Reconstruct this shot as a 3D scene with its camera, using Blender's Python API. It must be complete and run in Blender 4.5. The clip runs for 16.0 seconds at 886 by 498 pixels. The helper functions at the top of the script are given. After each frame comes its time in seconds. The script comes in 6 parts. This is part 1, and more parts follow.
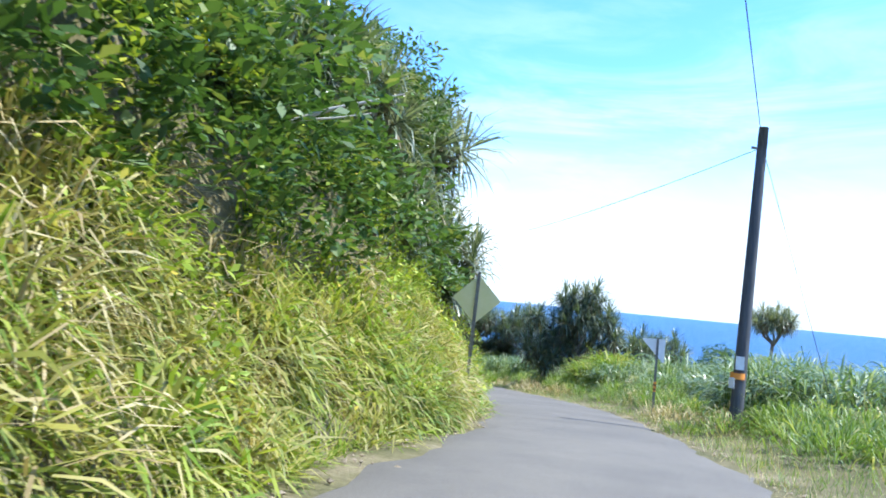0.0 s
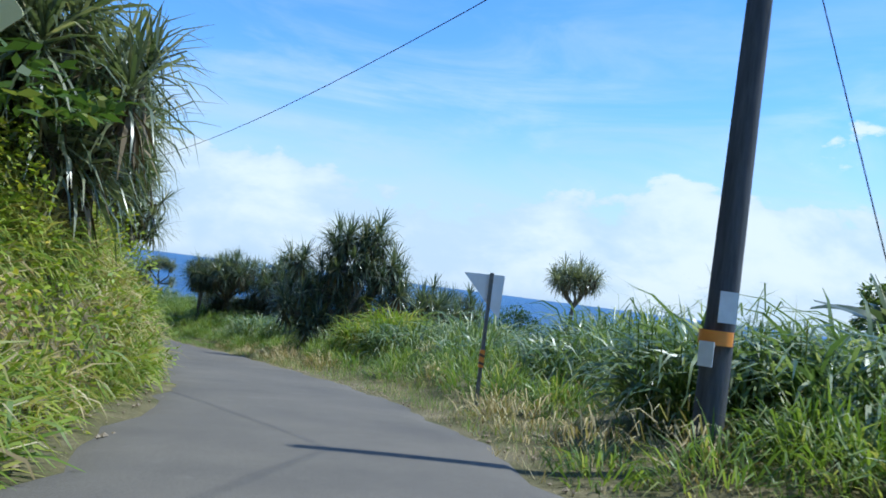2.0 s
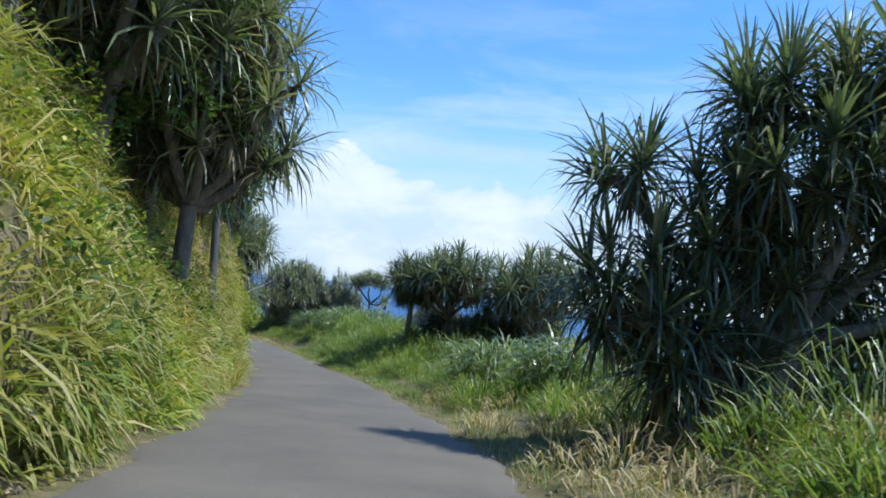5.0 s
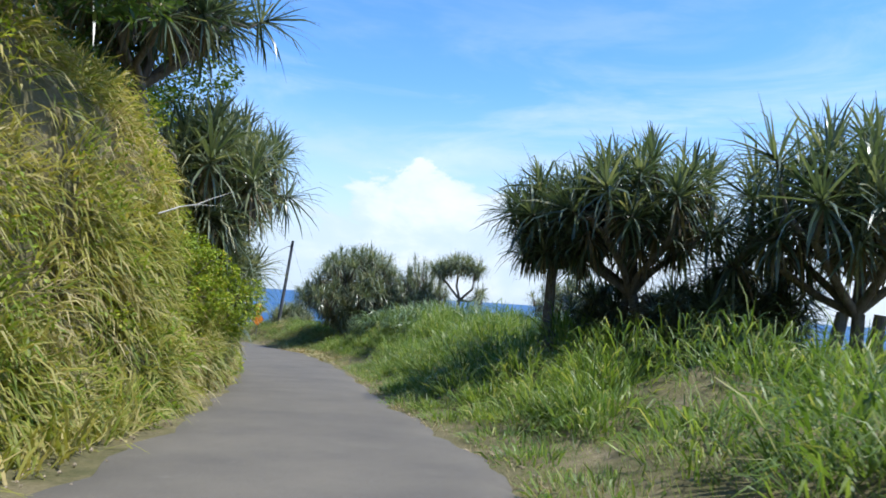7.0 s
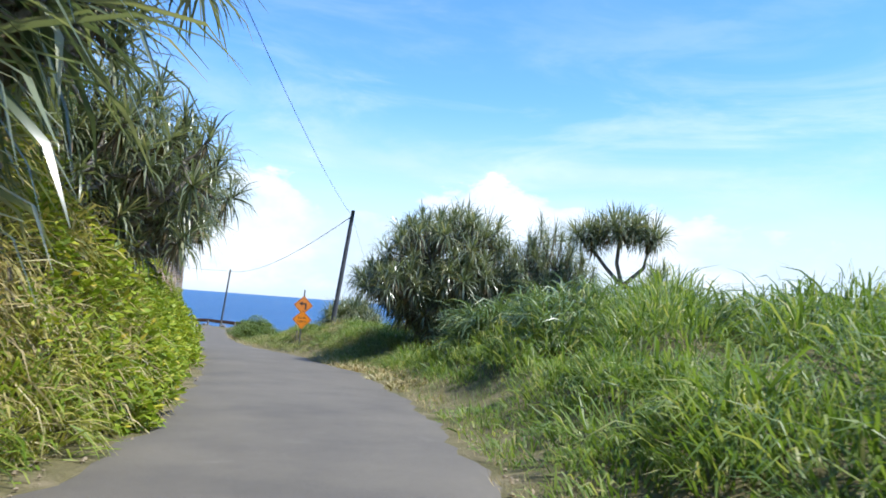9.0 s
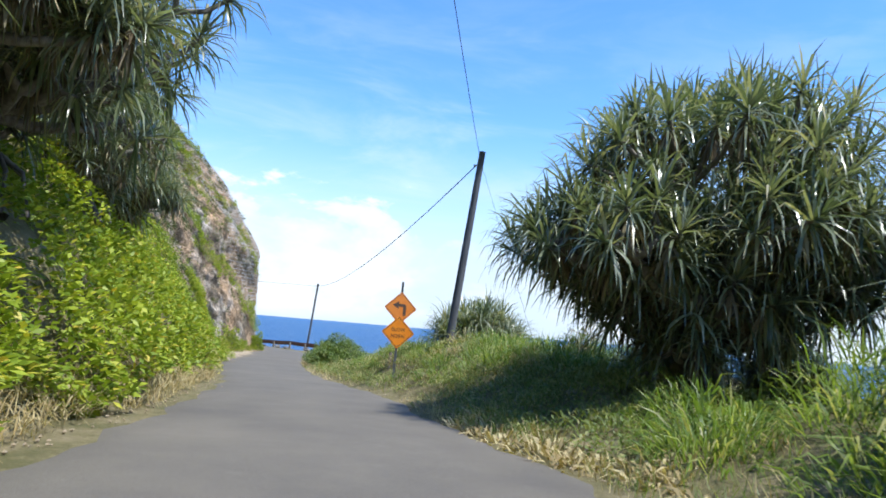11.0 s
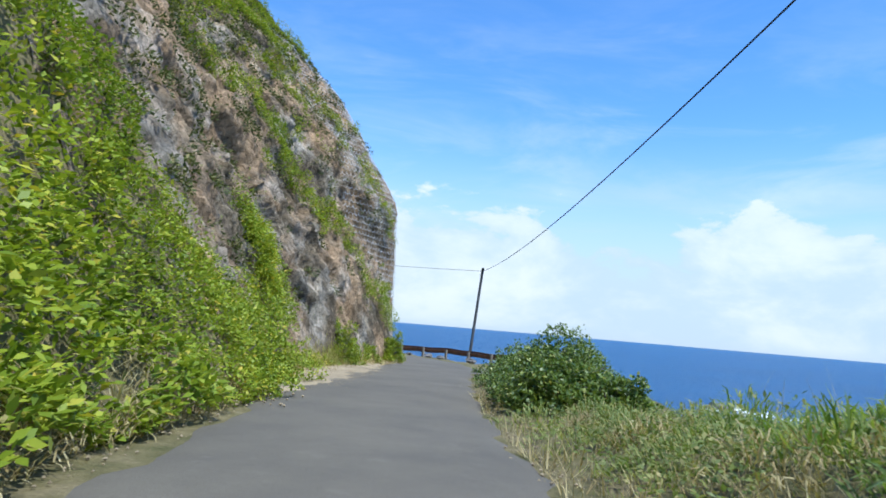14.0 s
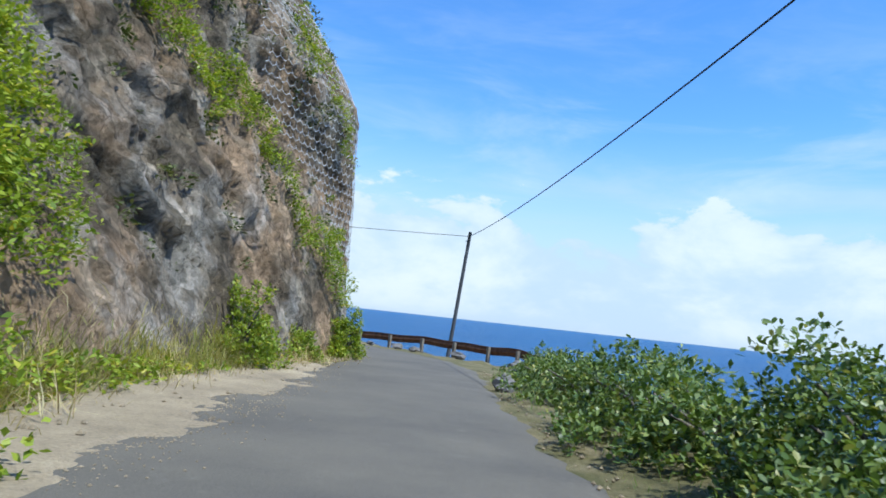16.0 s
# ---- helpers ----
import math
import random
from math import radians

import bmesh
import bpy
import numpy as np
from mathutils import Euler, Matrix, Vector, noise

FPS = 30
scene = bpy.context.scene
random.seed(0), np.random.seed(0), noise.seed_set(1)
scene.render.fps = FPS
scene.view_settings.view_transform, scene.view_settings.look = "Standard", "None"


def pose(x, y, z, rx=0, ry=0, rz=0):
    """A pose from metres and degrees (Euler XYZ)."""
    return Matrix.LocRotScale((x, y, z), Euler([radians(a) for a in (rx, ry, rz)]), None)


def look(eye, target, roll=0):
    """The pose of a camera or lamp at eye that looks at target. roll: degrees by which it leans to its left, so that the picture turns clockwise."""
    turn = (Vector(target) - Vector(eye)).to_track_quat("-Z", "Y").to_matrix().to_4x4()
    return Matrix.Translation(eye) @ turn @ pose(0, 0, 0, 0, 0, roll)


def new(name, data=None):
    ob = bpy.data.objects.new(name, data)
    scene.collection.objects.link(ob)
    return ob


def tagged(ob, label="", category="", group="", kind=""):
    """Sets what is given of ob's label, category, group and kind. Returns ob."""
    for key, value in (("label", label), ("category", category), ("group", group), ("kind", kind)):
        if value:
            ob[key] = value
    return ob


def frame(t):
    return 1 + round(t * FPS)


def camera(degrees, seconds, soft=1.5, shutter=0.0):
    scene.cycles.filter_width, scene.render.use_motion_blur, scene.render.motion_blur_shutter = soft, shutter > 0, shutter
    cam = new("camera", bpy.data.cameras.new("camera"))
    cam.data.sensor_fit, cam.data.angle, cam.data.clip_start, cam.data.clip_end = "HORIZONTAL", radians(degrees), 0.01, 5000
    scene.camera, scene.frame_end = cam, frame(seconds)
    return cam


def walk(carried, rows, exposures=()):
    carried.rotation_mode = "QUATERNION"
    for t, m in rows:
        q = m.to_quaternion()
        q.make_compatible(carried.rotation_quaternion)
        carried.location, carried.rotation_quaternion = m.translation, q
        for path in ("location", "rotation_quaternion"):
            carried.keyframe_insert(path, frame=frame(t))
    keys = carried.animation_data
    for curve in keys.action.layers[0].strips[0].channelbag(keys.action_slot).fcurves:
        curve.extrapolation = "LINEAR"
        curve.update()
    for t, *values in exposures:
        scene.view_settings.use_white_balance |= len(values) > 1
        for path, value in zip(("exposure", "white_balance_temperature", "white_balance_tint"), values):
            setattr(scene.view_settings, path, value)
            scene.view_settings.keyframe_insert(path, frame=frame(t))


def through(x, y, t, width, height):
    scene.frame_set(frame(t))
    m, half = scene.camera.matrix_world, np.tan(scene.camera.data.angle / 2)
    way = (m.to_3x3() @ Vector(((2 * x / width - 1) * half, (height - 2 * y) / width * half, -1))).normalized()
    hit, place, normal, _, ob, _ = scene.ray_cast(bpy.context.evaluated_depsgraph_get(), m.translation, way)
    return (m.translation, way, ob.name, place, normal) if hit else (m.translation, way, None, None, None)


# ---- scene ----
cam = camera(64.0, 16.0, 1.7, 0.07)
PATH = [
    (0, (3.353, 4.266, 2.289), (3.297, 6.261, 2.411), 5.4),
    (0.5, (3.633, 6.52, 2.077), (3.948, 8.492, 2.178), 6.4),
    (1, (4.095, 8.756, 1.842), (4.628, 10.682, 1.929), 6.0),
    (1.5, (4.667, 11.12, 1.621), (5.267, 13.025, 1.72), 6.9),
    (2, (5.024, 13.44, 1.352), (5.584, 15.357, 1.451), 7.3),
    (2.5, (5.451, 16.128, 1.056), (5.91, 18.07, 1.179), 7.1),
    (3, (5.757, 19.086, 0.758), (6.118, 21.049, 0.879), 7.2),
    (3.5, (5.885, 22.128, 0.506), (6.133, 24.108, 0.636), 7.4),
    (4, (5.859, 25.205, 0.232), (5.974, 27.199, 0.331), 7.0),
    (4.5, (5.641, 28.466, -0.049), (5.669, 30.463, 0.055), 6.2),
    (5, (5.36, 31.902, -0.316), (5.305, 33.898, -0.202), 6.0),
    (5.2, (5.172, 33.238, -0.451), (5.089, 35.234, -0.355), 5.3),
    (7.3, (2.408, 50.101, -2.2), (2.099, 52.071, -2.051), 3.7),
    (7.5, (1.865, 51.541, -2.355), (1.537, 53.507, -2.199), 3.7),
    (8, (0.608, 56.126, -2.647), (0.222, 58.083, -2.498), 4.6),
    (8.2, (0.24, 57.613, -2.772), (-0.169, 59.565, -2.62), 4.8),
    (10.3, (-5.616, 72.875, -3.877), (-6.243, 74.765, -3.687), 3.6),
    (10.5, (-6.226, 74.108, -4.0), (-6.885, 75.985, -3.794), 3.9),
    (10.8, (-7.414, 76.686, -4.04), (-8.121, 78.547, -3.848), 4.1),
    (11, (-8.174, 78.042, -4.141), (-8.922, 79.884, -3.92), 4.8),
    (11.5, (-10.156, 81.464, -4.246), (-10.998, 83.265, -4.027), 5.4),
    (12, (-12.237, 85.082, -4.406), (-13.145, 86.855, -4.226), 4.9),
    (12.5, (-14.268, 88.366, -4.584), (-15.239, 90.106, -4.407), 3.6),
    (13, (-16.376, 91.362, -4.726), (-17.406, 93.064, -4.527), 5.2),
    (13.5, (-18.688, 94.423, -4.925), (-19.783, 96.084, -4.726), 5.0),
    (14, (-21.007, 97.324, -5.06), (-22.13, 98.965, -4.85), 4.8),
    (14.5, (-23.187, 100.132, -5.215), (-24.304, 101.775, -4.992), 3.2),
    (15, (-25.182, 102.739, -5.373), (-26.278, 104.397, -5.155), 2.3),
    (15.5, (-27.16, 105.349, -5.445), (-28.217, 107.029, -5.196), 4.0),
    (16, (-28.972, 107.88, -5.503), (-30.003, 109.585, -5.318), 6.2),
]
walk(cam, [(t, look(eye, target, roll)) for t, eye, target, roll in PATH],
     [(0.0, 1.25, 5680, 7), (0.5, 0.98, 5680, 6), (1.0, 0.64, 5640, 5), (1.5, 0.43, 5600, 4), (2.5, 0.18, 5550, 2), (5.0, 0.35, 5800, 6), (7.5, 0.57, 6050, 8), (8.2, 0.68, 6020, 8), (10.5, 0.6, 6050, 8), (11.5, 0.7, 6100, 8), (13.0, 0.55, 6030, 6), (14.5, 0.3, 5720, 2), (16.0, 0.3, 5700, 2)])

# ---- world, sun, exposure ----
SUN_AZ, SUN_EL = 95.0, 60.5   # degrees to the right of +y, and above the horizon
world = bpy.data.worlds.new("sky")
scene.world = world
world.use_nodes = True
wt = world.node_tree
wt.nodes.clear()

sky = wt.nodes.new("ShaderNodeTexSky")
sky.sky_type = "NISHITA"
sky.sun_disc = False
sky.sun_elevation = radians(SUN_EL)
sky.sun_rotation = radians(SUN_AZ)
sky.altitude = 30
sky.air_density, sky.dust_density, sky.ozone_density = 1.0, 0.3, 2.2
SKY = 0.20
coord = wt.nodes.new("ShaderNodeTexCoord")
split = wt.nodes.new("ShaderNodeSeparateXYZ")
wt.links.new(coord.outputs["Generated"], split.inputs[0])


def wmath(op, a, b, c=None):
    n = wt.nodes.new("ShaderNodeMath")
    n.operation = op
    for i, v in enumerate((a, b, c)):
        if v is None:
            continue
        if isinstance(v, (int, float)):
            n.inputs[i].default_value = v
        else:
            wt.links.new(v, n.inputs[i])
    return n.outputs[0]


def wnoise(scale, stretch, detail, rough, shift=(0, 0, 0), distort=0.0):
    m = wt.nodes.new("ShaderNodeMapping")
    m.inputs["Scale"].default_value = stretch
    m.inputs["Location"].default_value = shift
    wt.links.new(coord.outputs["Generated"], m.inputs[0])
    n = wt.nodes.new("ShaderNodeTexNoise")
    n.inputs["Scale"].default_value = scale
    n.inputs["Detail"].default_value = detail
    n.inputs["Roughness"].default_value = rough
    n.inputs["Distortion"].default_value = distort
    wt.links.new(m.outputs[0], n.inputs["Vector"])
    return n.outputs[0]


def wramp(value, lo, hi):
    n = wt.nodes.new("ShaderNodeMapRange")
    n.interpolation_type = "SMOOTHSTEP"
    n.inputs[1].default_value, n.inputs[2].default_value = lo, hi
    wt.links.new(value, n.inputs[0])
    return n.outputs[0]


up = split.outputs[2]
# trade-wind cumulus bank over the sea, and thin streaks above it
puffs = wnoise(5.0, (1, 1, 1.9), 9, 0.57, (3.1, 0.4, 0.2), 0.2)
bank = wmath("ADD", wmath("MULTIPLY", wmath("SUBTRACT", puffs, 0.5), 0.52), wmath("SUBTRACT", 0.155, up))
bank = wramp(bank, -0.004, 0.026)
haze_low = wramp(up, 0.0, 0.05)
bank = wmath("MULTIPLY", bank, wmath("ADD", wmath("MULTIPLY", haze_low, 0.22), 0.66))
streaks = wnoise(3.2, (1, 1, 4.5), 8, 0.6, (0.7, 2.2, 0), 0.6)
streaks = wmath("MULTIPLY", wramp(streaks, 0.40, 0.70), wramp(up, 0.55, 0.10))
cover = wmath("MAXIMUM", bank, wmath("MULTIPLY", streaks, 0.5))
cover = wmath("MULTIPLY", cover, wramp(up, -0.01, 0.012))
mix = wt.nodes.new("ShaderNodeMix")
mix.data_type = "RGBA"
bright = wt.nodes.new("ShaderNodeMix")
bright.data_type = "RGBA"
bright.inputs["A"].default_value = (2.75, 3.2, 3.75, 1)
bright.inputs["B"].default_value = (3.9, 3.97, 4.05, 1)
wt.links.new(wramp(puffs, 0.42, 0.66), bright.inputs["Factor"])
wt.links.new(cover, mix.inputs["Factor"])
deep = wt.nodes.new("ShaderNodeHueSaturation")
deep.inputs["Saturation"].default_value = 1.18
tint = wt.nodes.new("ShaderNodeMix")
tint.data_type, tint.blend_type = "RGBA", "MULTIPLY"
tint.inputs[0].default_value = 1.0
tint.inputs[7].default_value = (0.84, 0.865, 0.98, 1)
wt.links.new(sky.outputs[0], tint.inputs[6])
wt.links.new(tint.outputs[2], deep.inputs["Color"])
low = wt.nodes.new("ShaderNodeMix")
low.data_type = "RGBA"
low.inputs["B"].default_value = (2.7, 3.05, 3.55, 1)
wt.links.new(wramp(up, 0.30, 0.0), low.inputs["Factor"])
wt.links.new(deep.outputs[0], low.inputs["A"])
wt.links.new(low.outputs["Result"], mix.inputs["A"])
wt.links.new(bright.outputs["Result"], mix.inputs["B"])
back = wt.nodes.new("ShaderNodeBackground")
back.inputs["Strength"].default_value = SKY
wt.links.new(mix.outputs["Result"], back.inputs["Color"])
wout = wt.nodes.new("ShaderNodeOutputWorld")
wt.links.new(back.outputs[0], wout.inputs[0])

sun = new("sun", bpy.data.lights.new("sun", "SUN"))
sun.data.energy = 4.4
sun.data.angle = radians(0.9)
sun.data.color = (1.0, 0.955, 0.88)
sa, se = radians(SUN_AZ), radians(SUN_EL)
SUN_DIR = Vector((math.sin(sa) * math.cos(se), math.cos(sa) * math.cos(se), math.sin(se)))
sun.matrix_world = look(SUN_DIR * 100, (0, 0, 0))

# ---- materials ----


def material(name, rough=0.6, spec=0.5):
    m = bpy.data.materials.new(name)
    m.use_nodes = True
    nt = m.node_tree
    bsdf = nt.nodes["Principled BSDF"]
    bsdf.inputs["Roughness"].default_value = rough
    bsdf.inputs["Specular IOR Level"].default_value = spec
    return m, nt, bsdf


def noise_of(nt, scale, detail=6, rough=0.6, coords="Object", stretch=None):
    tc = nt.nodes.new("ShaderNodeTexCoord")
    n = nt.nodes.new("ShaderNodeTexNoise")
    n.inputs["Scale"].default_value = scale
    n.inputs["Detail"].default_value = detail
    n.inputs["Roughness"].default_value = rough
    if stretch:
        mp = nt.nodes.new("ShaderNodeMapping")
        mp.inputs["Scale"].default_value = stretch
        nt.links.new(tc.outputs[coords], mp.inputs[0])
        nt.links.new(mp.outputs[0], n.inputs["Vector"])
    else:
        nt.links.new(tc.outputs[coords], n.inputs["Vector"])
    return n.outputs[0]


def ramp_of(nt, value, stops):
    r = nt.nodes.new("ShaderNodeValToRGB")
    e = r.color_ramp.elements
    while len(e) < len(stops):
        e.new(0.5)
    for el, (p, c) in zip(e, stops):
        el.position, el.color = p, (*c, 1)
    nt.links.new(value, r.inputs[0])
    return r.outputs[0]


def mix_of(nt, fac, a, b, mode="MIX"):
    m = nt.nodes.new("ShaderNodeMix")
    m.data_type, m.blend_type = "RGBA", mode
    for v, key in ((fac, "Factor"), (a, "A"), (b, "B")):
        s = m.inputs[key]
        if key != "Factor":
            s = m.inputs[6 if key == "A" else 7]
        else:
            s = m.inputs[0]
        if isinstance(v, (int, float)):
            s.default_value = v
        elif isinstance(v, tuple):
            s.default_value = (*v, 1)
        else:
            nt.links.new(v, s)
    return m.outputs[2]


def bump_of(nt, bsdf, value, strength, dist):
    b = nt.nodes.new("ShaderNodeBump")
    b.inputs["Strength"].default_value = strength
    b.inputs["Distance"].default_value = dist
    nt.links.new(value, b.inputs["Height"])
    nt.links.new(b.outputs[0], bsdf.inputs["Normal"])


def leaf_material(name, stops, rough=0.45, through=0.35, patch=None, spec=0.4):
    """Leaves: a colour for each leaf, a slow drift over the plant, light that passes through."""
    m, nt, bsdf = material(name, rough, spec)
    geo = nt.nodes.new("ShaderNodeNewGeometry")
    col = ramp_of(nt, geo.outputs["Random Per Island"], stops)
    drift = noise_of(nt, 0.45, 3, 0.6)
    dark = mix_of(nt, 1.0, col, ramp_of(nt, drift, [(0.3, (0.72, 0.78, 0.7)), (0.7, (1.15, 1.08, 0.95))]), "MULTIPLY")
    if patch:
        spot = ramp_of(nt, noise_of(nt, 0.8, 4, 0.65), [(0.52, (0, 0, 0)), (0.68, (1, 1, 1))])
        dark = mix_of(nt, spot, dark, mix_of(nt, 0.55, dark, patch))
    nt.links.new(dark, bsdf.inputs["Base Color"])
    tr = nt.nodes.new("ShaderNodeBsdfTranslucent")
    nt.links.new(mix_of(nt, 1.0, dark, (1.25, 1.3, 0.6), "MULTIPLY"), tr.inputs["Color"])
    ms = nt.nodes.new("ShaderNodeMixShader")
    ms.inputs[0].default_value = through
    nt.links.new(bsdf.outputs[0], ms.inputs[1])
    nt.links.new(tr.outputs[0], ms.inputs[2])
    nt.links.new(ms.outputs[0], nt.nodes["Material Output"].inputs[0])
    return m


M = {}
M["bank_grass"] = leaf_material("bank_grass", [(0.0, (0.13, 0.21, 0.025)), (0.35, (0.22, 0.30, 0.035)), (0.7, (0.34, 0.38, 0.06)), (0.88, (0.44, 0.40, 0.12)), (1.0, (0.50, 0.43, 0.2))], 0.5, 0.4, (0.42, 0.34, 0.16))
M["golden_grass"] = leaf_material("golden_grass", [(0.0, (0.15, 0.20, 0.03)), (0.3, (0.26, 0.28, 0.05)), (0.65, (0.40, 0.36, 0.11)), (1.0, (0.54, 0.46, 0.24))], 0.55, 0.4, (0.46, 0.33, 0.16))
M["lush_grass"] = leaf_material("lush_grass", [(0.0, (0.095, 0.16, 0.03)), (0.5, (0.17, 0.245, 0.05)), (0.85, (0.27, 0.335, 0.09)), (1.0, (0.46, 0.43, 0.2))], 0.42, 0.45)
M["cane"] = leaf_material("cane", [(0.0, (0.08, 0.13, 0.05)), (0.5, (0.15, 0.215, 0.085)), (0.8, (0.27, 0.33, 0.16)), (1.0, (0.50, 0.50, 0.34))], 0.36, 0.35, None, 0.55)
M["straw"] = leaf_material("straw", [(0.0, (0.26, 0.19, 0.09)), (0.5, (0.42, 0.33, 0.18)), (1.0, (0.60, 0.51, 0.32))], 0.7, 0.25)
M["pandanus"] = leaf_material("pandanus", [(0.0, (0.06, 0.09, 0.055)), (0.5, (0.115, 0.15, 0.098)), (0.85, (0.20, 0.235, 0.165)), (0.97, (0.30, 0.30, 0.2)), (1.0, (0.42, 0.37, 0.22))], 0.3, 0.3, None, 0.7)
M["pandanus_pale"] = leaf_material("pandanus_pale", [(0.0, (0.08, 0.11, 0.065)), (0.45, (0.165, 0.195, 0.125)), (0.85, (0.29, 0.31, 0.215)), (1.0, (0.46, 0.42, 0.28))], 0.3, 0.3, None, 0.7)
M["dead_leaf"] = leaf_material("dead_leaf", [(0.0, (0.10, 0.075, 0.05)), (0.6, (0.20, 0.155, 0.10)), (1.0, (0.36, 0.30, 0.20))], 0.75, 0.1)
M["broadleaf"] = leaf_material("broadleaf", [(0.0, (0.042, 0.08, 0.022)), (0.5, (0.075, 0.138, 0.034)), (0.85, (0.125, 0.195, 0.05)), (1.0, (0.25, 0.27, 0.08))], 0.48, 0.35, None, 0.3)
M["shrub"] = leaf_material("shrub", [(0.0, (0.14, 0.21, 0.02)), (0.5, (0.26, 0.33, 0.032)), (0.85, (0.37, 0.43, 0.055)), (0.96, (0.48, 0.45, 0.06)), (1.0, (0.56, 0.42, 0.07))], 0.5, 0.32, None, 0.3)
M["weed"] = leaf_material("weed", [(0.0, (0.13, 0.18, 0.045)), (0.5, (0.22, 0.27, 0.08)), (0.85, (0.34, 0.34, 0.13)), (1.0, (0.48, 0.42, 0.22))], 0.55, 0.35)
M["olive"] = leaf_material("olive_scrub", [(0.0, (0.05, 0.07, 0.02)), (0.5, (0.10, 0.13, 0.035)), (0.85, (0.17, 0.18, 0.06)), (1.0, (0.30, 0.26, 0.13))], 0.6, 0.2)
M["naupaka"] = leaf_material("naupaka", [(0.0, (0.06, 0.105, 0.025)), (0.5, (0.14, 0.205, 0.045)), (0.9, (0.26, 0.32, 0.085)), (1.0, (0.42, 0.38, 0.14))], 0.42, 0.25, None, 0.4)

m, nt, b = material("bark", 0.85, 0.2)
n1 = noise_of(nt, 9, 8, 0.7, stretch=(1, 1, 0.35))
nt.links.new(ramp_of(nt, n1, [(0.3, (0.09, 0.075, 0.06)), (0.55, (0.19, 0.165, 0.135)), (0.8, (0.33, 0.30, 0.26))]), b.inputs["Base Color"])
bump_of(nt, b, n1, 0.6, 0.03)
M["bark"] = m

m, nt, b = material("asphalt", 0.85, 0.3)
g = noise_of(nt, 90, 5, 0.75)
w1 = noise_of(nt, 0.55, 5, 0.62)
w2 = noise_of(nt, 2.6, 7, 0.7)
c = ramp_of(nt, g, [(0.3, (0.088, 0.077, 0.060)), (0.7, (0.185, 0.165, 0.132))])
c = mix_of(nt, 1.0, c, ramp_of(nt, w1, [(0.3, (0.80, 0.80, 0.82)), (0.7, (1.18, 1.16, 1.12))]), "MULTIPLY")
c = mix_of(nt, ramp_of(nt, w2, [(0.6, (0, 0, 0)), (0.75, (0.35, 0.35, 0.35))]), c, (0.25, 0.22, 0.18))
nt.links.new(c, b.inputs["Base Color"])
bump_of(nt, b, g, 0.35, 0.012)
M["asphalt"] = m

m, nt, b = material("soil", 0.95, 0.15)
n1 = noise_of(nt, 1.3, 7, 0.65)
n2 = noise_of(nt, 22, 6, 0.7)
c = ramp_of(nt, n1, [(0.3, (0.10, 0.10, 0.04)), (0.5, (0.18, 0.155, 0.075)), (0.72, (0.29, 0.235, 0.14))])
c = mix_of(nt, 1.0, c, ramp_of(nt, n2, [(0.25, (0.6, 0.6, 0.6)), (0.75, (1.3, 1.3, 1.3))]), "MULTIPLY")
nt.links.new(c, b.inputs["Base Color"])
bump_of(nt, b, n2, 0.8, 0.05)
M["soil"] = m

m, nt, b = material("dirt", 0.95, 0.15)
n1 = noise_of(nt, 0.9, 6, 0.65)
n2 = noise_of(nt, 30, 6, 0.75)
c = ramp_of(nt, n1, [(0.3, (0.27, 0.215, 0.145)), (0.6, (0.42, 0.335, 0.22)), (0.8, (0.52, 0.43, 0.29))])
c = mix_of(nt, 1.0, c, ramp_of(nt, n2, [(0.25, (0.6, 0.6, 0.6)), (0.75, (1.25, 1.25, 1.25))]), "MULTIPLY")
nt.links.new(c, b.inputs["Base Color"])
bump_of(nt, b, n2, 0.8, 0.03)
M["dirt"] = m

m, nt, b = material("rock", 0.92, 0.2)
n0 = noise_of(nt, 0.22, 5, 0.6)
n1 = noise_of(nt, 1.1, 9, 0.68)
n2 = noise_of(nt, 7, 10, 0.75)
c = ramp_of(nt, n1, [(0.30, (0.075, 0.064, 0.052)), (0.42, (0.135, 0.113, 0.088)), (0.54, (0.21, 0.178, 0.14)), (0.68, (0.37, 0.33, 0.275))])
tcs = nt.nodes.new("ShaderNodeTexCoord")
comb = nt.nodes.new("ShaderNodeCombineXYZ")
for k, way in enumerate(((-0.62, 0.82, 1.2), (-0.14, 0.18, -0.2), (0.3, 0.22, 0.0))):
    d = nt.nodes.new("ShaderNodeVectorMath")
    d.operation = "DOT_PRODUCT"
    d.inputs[1].default_value = way
    nt.links.new(tcs.outputs["Object"], d.inputs[0])
    nt.links.new(d.outputs["Value"], comb.inputs[k])
lay = nt.nodes.new("ShaderNodeTexNoise")
lay.inputs["Scale"].default_value = 0.8
lay.inputs["Detail"].default_value = 8
lay.inputs["Roughness"].default_value = 0.7
lay.inputs["Distortion"].default_value = 0.5
nt.links.new(comb.outputs[0], lay.inputs["Vector"])
strata = ramp_of(nt, lay.outputs[0], [(0.34, (0.45, 0.43, 0.41)), (0.45, (0.9, 0.87, 0.83)), (0.54, (1.2, 1.14, 1.05)), (0.64, (0.6, 0.57, 0.54)), (0.72, (1.15, 1.1, 1.02))])
c = mix_of(nt, 0.85, c, strata, "MULTIPLY")
c = mix_of(nt, ramp_of(nt, n0, [(0.42, (0, 0, 0)), (0.54, (0.95, 0.95, 0.95))]), c, mix_of(nt, 0.55, c, (0.47, 0.315, 0.195)))
n3 = noise_of(nt, 0.45, 6, 0.65)
